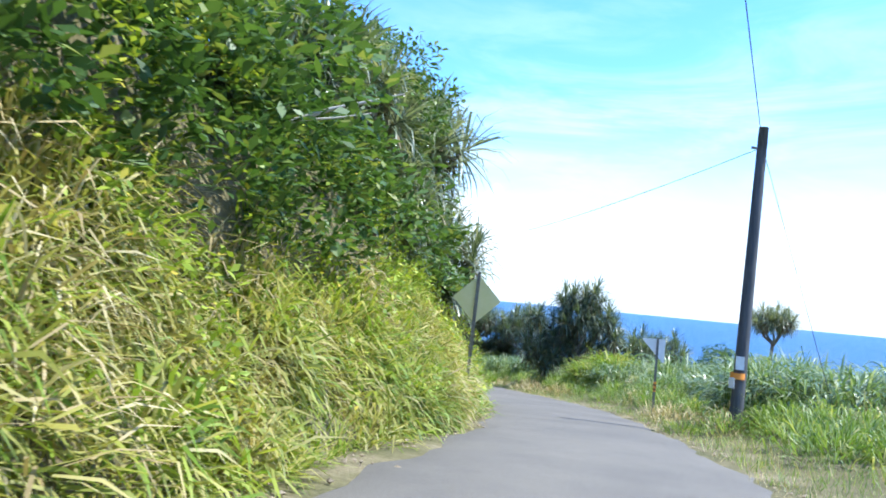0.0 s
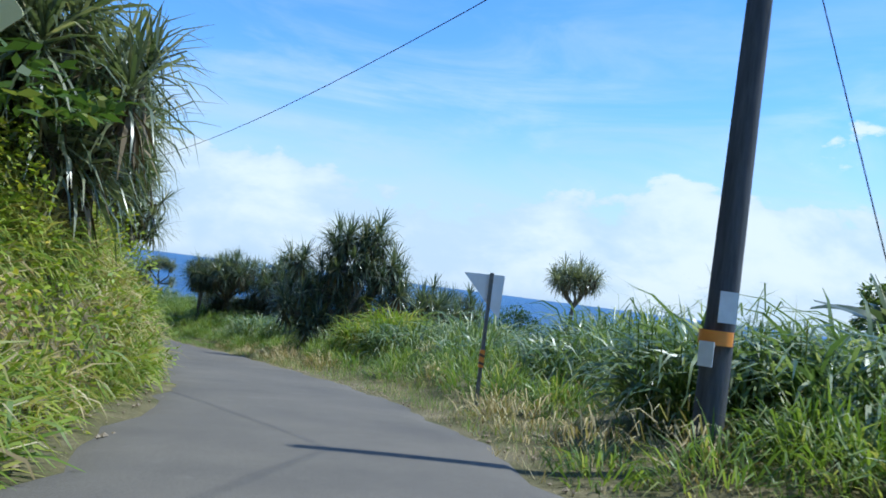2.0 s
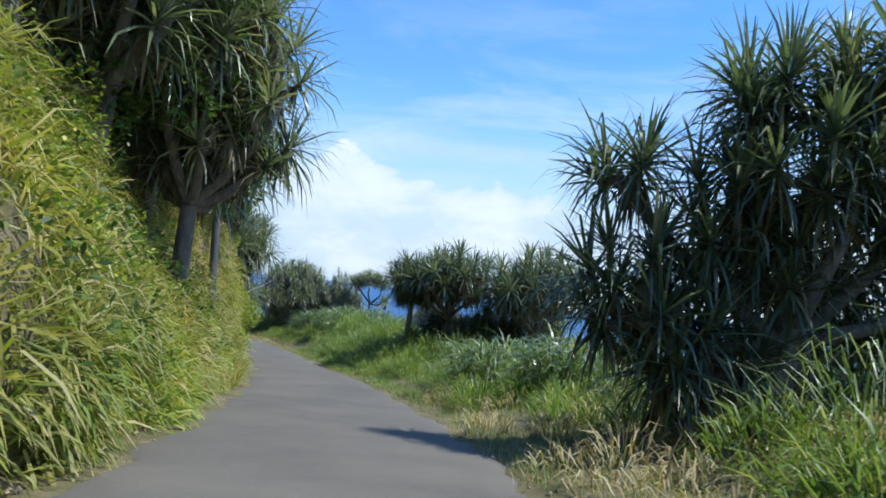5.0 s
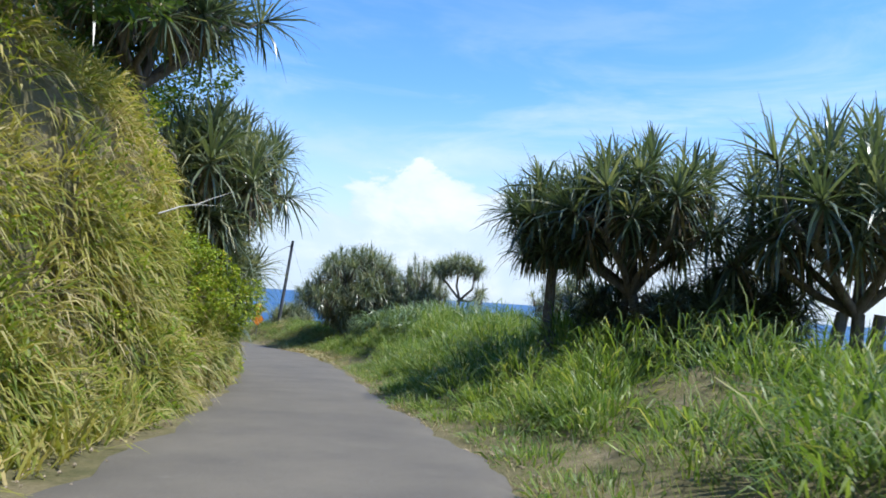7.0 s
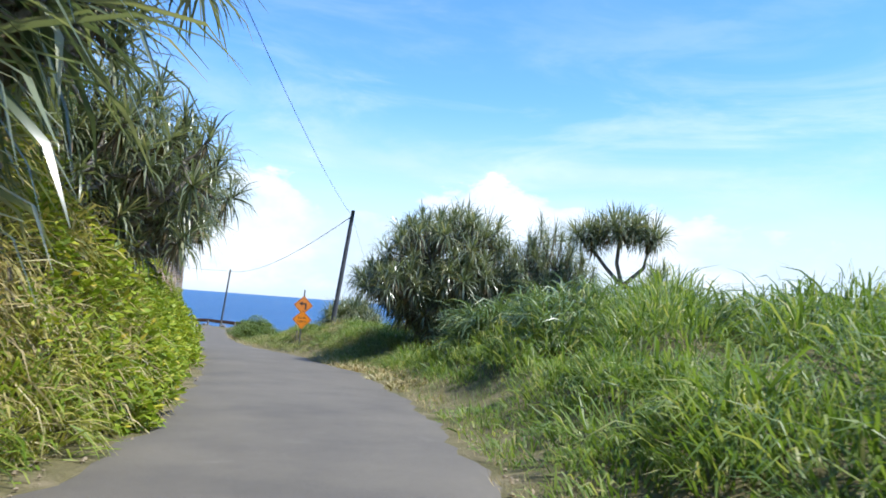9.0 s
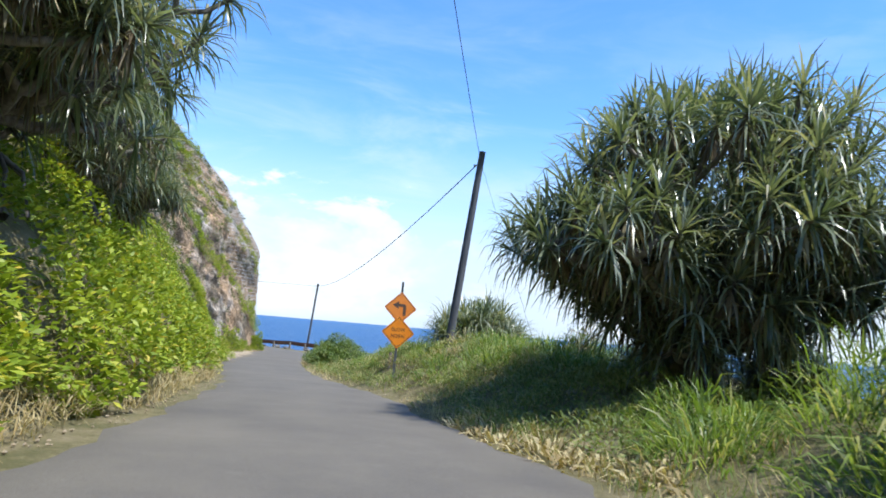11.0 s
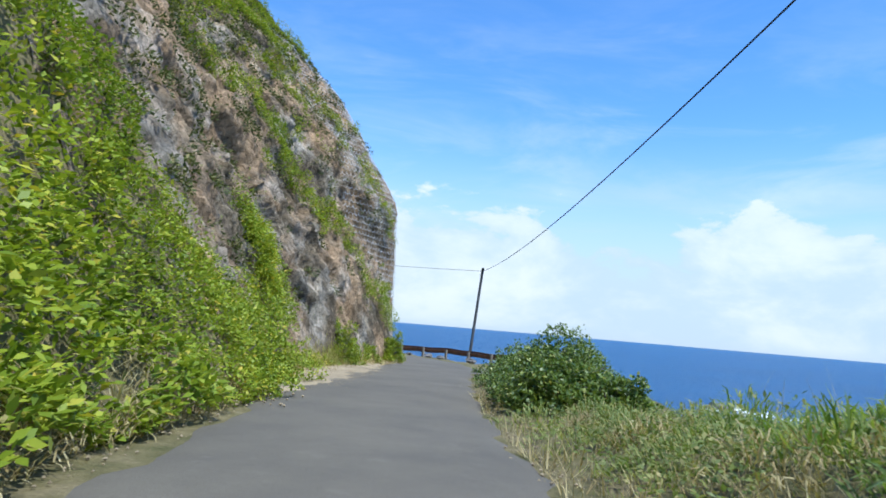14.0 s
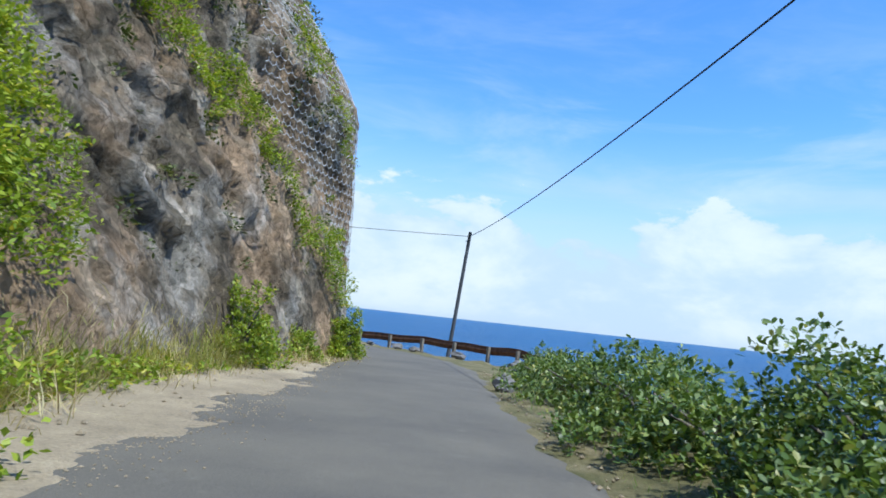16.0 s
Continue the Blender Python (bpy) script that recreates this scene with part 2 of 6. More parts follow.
c = mix_of(nt, ramp_of(nt, n3, [(0.5, (0, 0, 0)), (0.6, (0.85, 0.85, 0.85))]), c, mix_of(nt, 0.55, c, (0.52, 0.49, 0.46)))
c = mix_of(nt, 1.0, c, ramp_of(nt, n2, [(0.28, (0.66, 0.66, 0.66)), (0.5, (1, 1, 1)), (0.75, (1.28, 1.26, 1.22))]), "MULTIPLY")
vor = nt.nodes.new("ShaderNodeTexVoronoi")
vor.inputs["Scale"].default_value = 1.6
vor.feature = "DISTANCE_TO_EDGE"
tcv = nt.nodes.new("ShaderNodeTexCoord")
wob = nt.nodes.new("ShaderNodeMix")
wob.data_type, wob.blend_type = "RGBA", "LINEAR_LIGHT"
wob.inputs[0].default_value = 0.35
nz = nt.nodes.new("ShaderNodeTexNoise")
nz.inputs["Scale"].default_value = 2.0
nz.inputs["Detail"].default_value = 6
nt.links.new(tcv.outputs["Object"], nz.inputs["Vector"])
nt.links.new(tcv.outputs["Object"], wob.inputs[6])
nt.links.new(nz.outputs["Color"], wob.inputs[7])
nt.links.new(wob.outputs[2], vor.inputs["Vector"])
crack = ramp_of(nt, vor.outputs[0], [(0.0, (0.62, 0.61, 0.6)), (0.04, (1, 1, 1))])
c = mix_of(nt, 1.0, c, crack, "MULTIPLY")
for size, lo, hi in ((1.3, 0.84, 1.22), (3.6, 0.82, 1.28), (9.0, 0.82, 1.26)):
    blk = nt.nodes.new("ShaderNodeTexVoronoi")
    blk.inputs["Scale"].default_value = size
    nt.links.new(wob.outputs[2], blk.inputs["Vector"])
    sep = nt.nodes.new("ShaderNodeSeparateColor")
    nt.links.new(blk.outputs["Color"], sep.inputs[0])
    c = mix_of(nt, 1.0, c, ramp_of(nt, sep.outputs[0], [(0.1, (lo, lo, lo * 0.97)), (0.9, (hi, hi * 0.985, hi * 0.96))]), "MULTIPLY")
pits = noise_of(nt, 5.0, 6, 0.6)
c = mix_of(nt, 1.0, c, ramp_of(nt, pits, [(0.33, (0.5, 0.49, 0.48)), (0.40, (1, 1, 1))]), "MULTIPLY")
nt.links.new(c, b.inputs["Base Color"])
hsum = nt.nodes.new("ShaderNodeMath")
hsum.operation = "ADD"
nt.links.new(n1, hsum.inputs[0])
nt.links.new(n2, hsum.inputs[1])
edge_ = nt.nodes.new("ShaderNodeMath")
edge_.operation = "MULTIPLY_ADD"
edge_.inputs[1].default_value = 0.9
nt.links.new(vor.outputs[0], edge_.inputs[0])
nt.links.new(hsum.outputs[0], edge_.inputs[2])
fine = noise_of(nt, 16, 8, 0.8)
rough_ = nt.nodes.new("ShaderNodeMath")
rough_.operation = "MULTIPLY_ADD"
rough_.inputs[1].default_value = 0.7
nt.links.new(fine, rough_.inputs[0])
nt.links.new(edge_.outputs[0], rough_.inputs[2])
bump_of(nt, b, rough_.outputs[0], 0.9, 0.14)
M["rock"] = m

m, nt, b = material("sea", 0.12, 0.5)
n0 = noise_of(nt, 0.012, 6, 0.6)
n1 = noise_of(nt, 0.09, 9, 0.72, stretch=(1, 1.8, 1))
n2 = noise_of(nt, 0.9, 7, 0.7)
c = ramp_of(nt, n0, [(0.3, (0.010, 0.070, 0.175)), (0.7, (0.016, 0.10, 0.235))])
caps = ramp_of(nt, noise_of(nt, 0.16, 10, 0.78, stretch=(1, 2.2, 1)), [(0.70, (0, 0, 0)), (0.76, (0.6, 0.6, 0.6))])
c = mix_of(nt, caps, c, (0.6, 0.68, 0.72))
nt.links.new(c, b.inputs["Base Color"])
b.inputs["Roughness"].default_value = 0.35
b.inputs["Specular IOR Level"].default_value = 0.12
hs = nt.nodes.new("ShaderNodeMath")
hs.operation = "ADD"
nt.links.new(n1, hs.inputs[0])
nt.links.new(n2, hs.inputs[1])
bump_of(nt, b, hs.outputs[0], 0.7, 1.2)
M["sea"] = m


def plain(name, c1, c2, rough=0.6, metal=0.0, scale=6.0, bump=0.2, spec=0.4):
    m, nt, b = material(name, rough, spec)
    n = noise_of(nt, scale, 7, 0.68)
    nt.links.new(ramp_of(nt, n, [(0.3, c1), (0.7, c2)]), b.inputs["Base Color"])
    b.inputs["Metallic"].default_value = metal
    if bump:
        bump_of(nt, b, n, bump, 0.01)
    return m


m, nt, b = material("pole_wood", 0.85, 0.2)
n1 = noise_of(nt, 14, 8, 0.7, stretch=(1, 1, 0.08))
nt.links.new(ramp_of(nt, n1, [(0.3, (0.048, 0.05, 0.052)), (0.7, (0.13, 0.132, 0.135))]), b.inputs["Base Color"])
bump_of(nt, b, n1, 0.5, 0.015)
M["pole"] = m
M["galv"] = plain("galvanised_steel", (0.16, 0.16, 0.15), (0.30, 0.30, 0.29), 0.55, 0.5, 20)
M["sign_back"] = plain("sign_back", (0.62, 0.58, 0.25), (0.72, 0.67, 0.36), 0.55, 0.0, 3)
M["sign_white"] = plain("sign_back_white", (0.74, 0.74, 0.72), (0.86, 0.86, 0.84), 0.5, 0.1, 4)
M["orange"] = plain("sign_orange", (0.74, 0.21, 0.008), (0.84, 0.28, 0.015), 0.45, 0, 2.5, 0.02)
M["orange_faded"] = plain("sign_orange_faded", (0.70, 0.19, 0.02), (0.80, 0.28, 0.05), 0.5, 0, 3, 0.02)
M["black"] = plain("sign_black", (0.018, 0.016, 0.015), (0.035, 0.03, 0.028), 0.5, 0, 8, 0.02)
M["black_faded"] = plain("sign_black_faded", (0.05, 0.035, 0.03), (0.16, 0.09, 0.05), 0.6, 0, 9, 0.02)
M["white"] = plain("white_card", (0.62, 0.63, 0.62), (0.78, 0.79, 0.78), 0.6, 0, 5, 0.05)
M["band"] = plain("orange_band", (0.75, 0.24, 0.03), (0.85, 0.33, 0.06), 0.5, 0, 5, 0.05)
M["rust"] = plain("rust", (0.075, 0.04, 0.025), (0.24, 0.12, 0.07), 0.9, 0.1, 5, 0.6, 0.2)
M["wire"] = plain("wire", (0.02, 0.02, 0.022), (0.04, 0.04, 0.042), 0.6, 0.2, 5, 0)
M["net"] = plain("net_wire", (0.50, 0.50, 0.50), (0.66, 0.65, 0.64), 0.5, 0.1, 5, 0)
M["stone"] = plain("stone", (0.09, 0.085, 0.08), (0.26, 0.24, 0.22), 0.9, 0, 6, 0.7, 0.2)
M["foam"] = plain("foam", (0.72, 0.76, 0.78), (0.88, 0.9, 0.9), 0.8, 0, 0.6, 0.6)
M["wood"] = plain("weathered_wood", (0.14, 0.115, 0.09), (0.32, 0.28, 0.23), 0.85, 0, 9, 0.4, 0.2)
M["pale_wood"] = plain("pale_dead_wood", (0.36, 0.33, 0.28), (0.55, 0.51, 0.45), 0.8, 0, 9, 0.3, 0.2)

# ---- mesh helpers ----
rng = np.random.default_rng(7)


def mesh_np(name, verts, quads=None, tris=None, smooth=True):
    me = bpy.data.meshes.new(name)
    verts = np.asarray(verts, np.float32)
    nq = 0 if quads is None else len(quads)
    nt_ = 0 if tris is None else len(tris)
    me.vertices.add(len(verts))
    me.vertices.foreach_set("co", verts.ravel())
    loops = np.concatenate([np.asarray(a, np.int32).ravel() for a in (quads, tris) if a is not None and len(a)])
    me.loops.add(len(loops))
    me.loops.foreach_set("vertex_index", loops)
    me.polygons.add(nq + nt_)
    starts = np.concatenate([np.arange(nq) * 4, nq * 4 + np.arange(nt_) * 3]).astype(np.int32)
    me.polygons.foreach_set("loop_start", starts)
    me.polygons.foreach_set("use_smooth", np.full(nq + nt_, smooth))
    me.update(calc_edges=True)
    return me


def thing(name, label, category, group="", kind="", at=(0, 0, 0)):
    ob = new(name)
    ob.empty_display_size = 0.2
    ob.location = at
    return tagged(ob, label, category, group, kind)


def put(name, me, mat, parent=None, label="", kind=""):
    ob = new(name, me)
    if mat is not None and not me.materials:
        me.materials.append(mat)
    if parent is not None:
        ob.parent = parent
    return tagged(ob, label, kind=kind)


def part(name, bm, mat, parent=None, label="", smooth=False):
    me = bpy.data.meshes.new(name)
    bm.to_mesh(me)
    bm.free()
    if smooth:
        me.polygons.foreach_set("use_smooth", np.ones(len(me.polygons), bool))
    return put(name, me, mat, parent, label)


def merge(pieces):
    """Joins (verts, quads) pairs."""
    vs, qs, n = [], [], 0
    for v, q in pieces:
        vs.append(v)
        qs.append(q + n)
        n += len(v)
    return np.concatenate(vs), np.concatenate(qs)


def straps(root, az, el, length, width, curl, segs=3, tip=0.12, twist=0.0, kink=False):
    """Strap leaves or blades: arcs that start at elevation el towards az and bend down by curl (radians)."""
    n = len(root)
    az, el, length, width, curl = (np.broadcast_to(np.asarray(a, float), n) for a in (az, el, length, width, curl))
    side = np.stack([-np.sin(az), np.cos(az), np.zeros(n)], -1)
    if twist:
        tw = rng.normal(0, twist, n)
        side = side * np.cos(tw)[:, None] + np.array([0, 0, 1.0]) * np.sin(tw)[:, None]
    p = np.array(root, float)
    rows = []
    for k in range(segs + 1):
        t = k / segs
        w = width * (0.75 + 0.5 * t if t < 0.4 else (1 - t) / 0.6 * (1 - tip) + tip) * 0.5
        rows += [p - side * w[:, None], p + side * w[:, None]]
        f = t + 0.5 / segs
        a = el - curl * (1.5 * f * f * f if kink else f)
        step = np.stack([np.cos(az) * np.cos(a), np.sin(az) * np.cos(a), np.sin(a)], -1)
        p = p + step * (length / segs)[:, None]
    v = np.stack(rows, 1).reshape(-1, 3)
    base = (np.arange(n) * 2 * (segs + 1))[:, None, None]
    q = np.array([[2 * k, 2 * k + 1, 2 * k + 3, 2 * k + 2] for k in range(segs)])
    return v, (base + q[None]).reshape(-1, 4)


def leaflets(root, az, el, length, width, full=False):
    """Broad leaves: a diamond each, or a rounder leaf of two faces with a fold."""
    n = len(root)
    az, el, length, width = (np.broadcast_to(np.asarray(a, float), n)[:, None] for a in (az, el, length, width))
    fwd = np.concatenate([np.cos(az) * np.cos(el), np.sin(az) * np.cos(el), np.sin(el)], 1)
    roll = rng.normal(0, 0.5, n)[:, None]
    side = np.concatenate([-np.sin(az), np.cos(az), np.zeros((n, 1))], 1)
    nor = np.cross(fwd, side)
    side = side * np.cos(roll) + nor * np.sin(roll)
    nor = np.cross(fwd, side)
    r = np.asarray(root, float)
    if not full:
        v = np.stack([r, r + fwd * length * 0.55 + side * width / 2, r + fwd * length - nor * length * 0.1, r + fwd * length * 0.55 - side * width / 2], 1)
        q = (np.arange(n) * 4)[:, None] + np.arange(4)
        return v.reshape(-1, 3), q
    mid = r + fwd * length * 0.5 + nor * width * 0.06
    v = np.stack([r, r + fwd * length * 0.45 + side * width * 0.42, r + fwd * length * 0.82 + side * width * 0.40 - nor * length * 0.06,
                  r + fwd * length - nor * length * 0.12, r + fwd * length * 0.82 - side * width * 0.40 - nor * length * 0.06, r + fwd * length * 0.45 - side * width * 0.42], 1)
    b = (np.arange(n) * 6)[:, None]
    q = np.concatenate([b + np.array([0, 1, 2, 3]), b + np.array([0, 3, 4, 5])], 0)
    return v.reshape(-1, 3), q


def tube(points, radii, sides=7):
    """A tapered tube along points."""
    pts = np.asarray(points, float)
    n = len(pts)
    radii = np.broadcast_to(np.asarray(radii, float), n)
    tan = np.gradient(pts, axis=0)
    tan /= np.linalg.norm(tan, axis=1)[:, None] + 1e-9
    ref = np.where(np.abs(tan[:, 2:3]) > 0.9, [[1.0, 0, 0]], [[0, 0, 1.0]])
    a = np.cross(tan, ref)
    a /= np.linalg.norm(a, axis=1)[:, None]
    c = np.cross(tan, a)
    th = np.arange(sides) * 2 * np.pi / sides
    v = pts[:, None] + radii[:, None, None] * (a[:, None] * np.cos(th)[None, :, None] + c[:, None] * np.sin(th)[None, :, None])
    i = np.arange(n - 1)[:, None] * sides
    j = np.arange(sides)[None]
    k = (j + 1) % sides
    q = np.stack([i + j, i + k, i + sides + k, i + sides + j], -1).reshape(-1, 4)
    return v.reshape(-1, 3), q


def wave(x, y, scale, seed=0):
    """Smooth noise in about -1..1 from summed sines."""
    r = np.random.default_rng(seed + 100)
    out = 0.0
    for k in range(7):
        a, ph = r.uniform(0, 2 * np.pi), r.uniform(0, 6.28)
        f = r.uniform(0.6, 1.7) / scale
        out = out + np.sin((x * np.cos(a) + y * np.sin(a)) * f * 6.28 + ph + 1.3 * np.sin((x * np.sin(a) - y * np.cos(a)) * f * 2.9 + ph))
    return out / 3.6


# ---- the road's line ----
LINE = [(2.9, -34, 4.6), (3.2, -12, 2.75), (3.4, 4.3, 1.38), (4.3, 8.8, 0.94), (5.2, 13.4, 0.49), (5.9, 19.1, -0.06), (6.1, 25.2, -0.69), (5.5, 31.9, -1.35),
        (4.1, 42, -2.4), (2.4, 50.1, -3.25), (0.3, 57.6, -3.87), (-2.6, 65.5, -4.45), (-5.6, 72.9, -4.98), (-8.2, 78, -5.24), (-12.2, 85.1, -5.5),
        (-16.4, 91.4, -5.83), (-20.9, 97.3, -6.16), (-25.3, 102.7, -6.45), (-30.0, 109.2, -6.63), (-34.4, 116, -6.83), (-37.8, 121.5, -6.98),
        (-40.8, 126.6, -7.1), (-44.6, 130.6, -7.18), (-50.5, 132.9, -7.25), (-60, 133.8, -7.3), (-80, 134, -7.4)]
LN = np.array(LINE, float)
cum = np.r_[0, np.cumsum(np.hypot(*np.diff(LN[:, :2], axis=0).T))]
S = np.arange(0, cum[-1], 0.5)
C = np.stack([np.interp(S, cum, LN[:, k]) for k in range(3)], 1)
for _ in range(3):
    pad = np.concatenate([C[:1].repeat(4, 0), C, C[-1:].repeat(4, 0)])
    C[4:-4] = np.stack([np.convolve(pad[:, k], np.ones(9) / 9, "valid") for k in range(3)], 1)[4:-4]
T = np.gradient(C[:, :2], axis=0)
T /= np.linalg.norm(T, axis=1)[:, None]
RIGHT = np.stack([T[:, 1], -T[:, 0]], 1)


def s_at(y):
    """Arc length at which the road passes a y (it runs towards +y until the last bend)."""
    k = int(np.argmax(C[:, 1] >= y))
    return S[k]


yr = [-34, 10, 18, 23, 27, 29.5, 34, 45, 55, 62, 70, 78, 84, 88, 92, 95, 99, 104, 120, 126, 200]
HALF_R = lambda y: np.interp(y, yr, [2.0, 2.0, 1.9, 2.05, 2.0, 1.8, 1.7, 1.8, 1.9, 1.55, 1.95, 2.6, 2.7, 2.1, 2.3, 2.0, 1.7, 1.8, 2.0, 2.2, 2.4])
yl = [-34, 10, 18, 26, 34, 45, 70, 78, 84, 90, 95, 104, 109, 114, 120, 126, 200]
HALF_L = lambda y: np.interp(y, yl, [2.0, 1.9, 1.7, 1.85, 2.15, 2.35, 2.1, 2.5, 2.6, 2.4, 2.1, 2.3, 2.6, 2.8, 2.4, 2.2, 2.4])


def on_line(s):
    s = np.asarray(s, float)
    return [np.interp(s, S, a) for a in (C[:, 0], C[:, 1], C[:, 2], RIGHT[:, 0], RIGHT[:, 1])]


def nearest(x, y):
    """Arc length and offset to the right for points of the plan."""
    x, y = np.asarray(x, float).ravel(), np.asarray(y, float).ravel()
    s, u = np.empty(len(x)), np.empty(len(x))
    for a in range(0, len(x), 4000):
        dx, dy = x[a:a + 4000, None] - C[None, :, 0], y[a:a + 4000, None] - C[None, :, 1]
        k = np.argmin(dx * dx + dy * dy, axis=1)
        r = np.arange(len(k))
        along = -(dx[r, k] * RIGHT[k, 1] - dy[r, k] * RIGHT[k, 0])
        s[a:a + 4000] = S[k] + np.clip(along, -0.25, 0.25)
        u[a:a + 4000] = dx[r, k] * RIGHT[k, 0] + dy[r, k] * RIGHT[k, 1]
        far = np.hypot(dx[r, k], dy[r, k])
        u[a:a + 4000] = np.sign(u[a:a + 4000] + 1e-9) * far
    return s, u


SEA = -18.0


def ground_z(x, y):
    """Height of the ground beside the road."""
    x, y = np.asarray(x, float), np.asarray(y, float)
    s, u = nearest(x, y)
    yc, zc = np.interp(s, S, C[:, 1]), np.interp(s, S, C[:, 2])
    d = u - HALF_R(yc)
    rise = np.interp(yc, [0, 14, 22, 40, 56, 66, 76, 82, 86, 88.5, 91.5, 95, 99, 101, 103, 106, 112, 120, 130], [0.35, 0.42, 0.5, 0.55, 0.7, 1.25, 1.65, 0.95, 0.55, 0.65, 1.1, 1.35, 1.1, 0.8, 0.4, 0.2, 0.15, 0.0, -0.1])
    width = np.interp(yc, [0, 14, 75, 84, 89, 101, 110], [3.2, 3.2, 3.8, 3.4, 3.0, 2.7, 1.8])
    flat = np.interp(yc, [0, 50, 72, 85, 95, 103, 110, 120, 135], [26, 24, 22, 12, 7.0, 4.5, 3.8, 3.4, 2.2])
    steep = np.interp(yc, [0, 60, 90, 110], [0.42, 0.5, 0.9, 1.1])
    t = np.clip(d / width, 0, 1)
    z = zc + rise * t * t * (3 - 2 * t) - 0.02
    z = z + np.clip(d - 0.6, 0, 3) / 3 * 0.12 * wave(x, y, 3.0, 1)
    z = z + np.clip(d - 1.2, 0, 2.5) / 2.5 * np.where(yc < 84, 0.32, 0.2) * wave(x, y, 5.0, 17)
    over = np.clip(d - flat, 0, None)
    z = z - steep * over * over / (over + 2.0)
    dl = -u - HALF_L(yc)
    z = np.where(u < 0, zc - 0.02 + np.clip(dl, 0, 8) * 0.02, z)
    z = np.where(np.abs(u) < 1.2, zc - 0.12, z)
    return np.maximum(z, SEA - 2.0)


# ---- the hillside: a sheet swept along the foot of the slope ----
FOOT_END = [(-30.4, 105.4), (-34.3, 109.6), (-37.5, 114.2), (-39.8, 119.0), (-41.6, 123.0), (-43.2, 126.2), (-45.6, 128.4), (-49.5, 129.6), (-56, 130.2), (-80, 130.6)]
lead = [k for k in range(0, len(S), 4) if C[k, 1] < 102.5]
set_back = lambda y: 0.25 + 0.7 * math.exp(-((y - 52.0) / 3.2) ** 2)  # recess behind the second pole
foot = [(C[k, 0] - RIGHT[k, 0] * (HALF_L(C[k, 1]) + set_back(C[k, 1])), C[k, 1] - RIGHT[k, 1] * (HALF_L(C[k, 1]) + set_back(C[k, 1])), C[k, 2]) for k in lead]
for x, y in FOOT_END:
    foot.append((x, y, float(np.interp(nearest([x], [y])[0][0], S, C[:, 2]))))
F = np.array(foot)
fa = np.r_[0, np.cumsum(np.hypot(*np.diff(F[:, :2], axis=0).T))]
A = np.arange(0, fa[-1], 0.25)
FL = np.stack([np.interp(A, fa, F[:, k]) for k in range(3)], 1)
for _ in range(2):
    FL[6:-6] = np.stack([np.convolve(FL[:, k], np.ones(13) / 13, "valid") for k in range(3)], 1)
FT = np.gradient(FL[:, :2], axis=0)
FT /= np.linalg.norm(FT, axis=1)[:, None]
INW = np.stack([-FT[:, 1], FT[:, 0]], 1)
a_at = lambda y: float(A[np.argmax(FL[:, 1] >= y)])
A_ROCK = a_at(103.5)
A_NOSE = a_at(125.5)


def profile(a, v):
    """Inward offset and rise at a length v up the slope."""
    yk = [0, 28, 37, 48, 55, 66, 72, 90, 100, 106, 112, 118, 124, 127]
    y = np.interp(a, A, FL[:, 1])
    low = np.radians(np.interp(y, yk, [56, 57, 65, 60, 73, 73, 58, 52, 55, 62, 69, 73, 78, 80]))
    mid = np.radians(np.interp(y, yk, [40, 40, 43, 41, 42, 45, 48, 52, 55, 57, 58, 58, 60, 60]))
    high = np.radians(np.interp(y, yk, [20, 20, 22, 23, 25, 32, 40, 48, 50, 50, 50, 50, 50, 50]))
    v1 = np.interp(y, yk, [4.5, 4.5, 4.8, 4.5, 4.6, 5.2, 6, 8, 9, 9, 9, 8.5, 8, 8])
    v2 = v1 + 6
    p1, p2, p3 = np.minimum(v, v1), np.clip(v - v1, 0, 6), np.clip(v - v2, 0, None)
    return p1 * np.cos(low) + p2 * np.cos(mid) + p3 * np.cos(high), p1 * np.sin(low) + p2 * np.sin(mid) + p3 * np.sin(high)


def rough_at(a, v, rock):
    """Bulges of the slope along its normal."""
    p = Vector((a * 0.9, v, 3.7))
    soft = 0.6 * noise.noise(p * 0.35) + 0.28 * noise.noise(p * 0.9 + Vector((4, 1, 7)))
    if rock <= 0:
        return soft
    st = v * 0.75 + a * 0.62 + 0.9 * noise.noise(p * 0.28)
    al = (a * 0.75 - v * 0.62) + 0.6 * noise.noise(p * 0.35 + Vector((3, 8, 1)))
    r = 0.55 * noise.noise(p * 0.16) + 0.3 * noise.noise(p * 0.5)
    r += 0.42 * (noise.cell(Vector((st * 0.62 + 0.25 * noise.noise(p * 0.8), al * 0.24, 0.5))) - 0.5) + 0.28 * (noise.cell(Vector((st * 1.5 + 0.3 * noise.noise(p), al * 0.6, 3.5))) - 0.5)
    r += 0.16 * (noise.cell(Vector((st * 3.1 + 0.4 * noise.noise(p * 1.7), al * 1.6, 7.5))) - 0.5)
    w = Vector((st * 0.9, al * 0.55, 1.5))
    r += 0.26 * (0.42 - noise.voronoi(w)[0][0]) + 0.26 * (0.42 - noise.voronoi(w * 2.4)[0][0]) + 0.20 * (0.42 - noise.voronoi(w * 5.5)[0][0])
    r += 0.4 * max(-0.45, min(0.3, noise.noise(Vector((st * 0.5, al * 0.16, 5)))))
    r += 0.15 * noise.noise(p * 1.5) + 0.14 * noise.noise(p * 2.9) + 0.10 * noise.noise(p * 6.0)
    return soft * (1 - rock) + (0.62 * r + 0.2) * rock * min(1.0, 0.12 + v / 4.0)


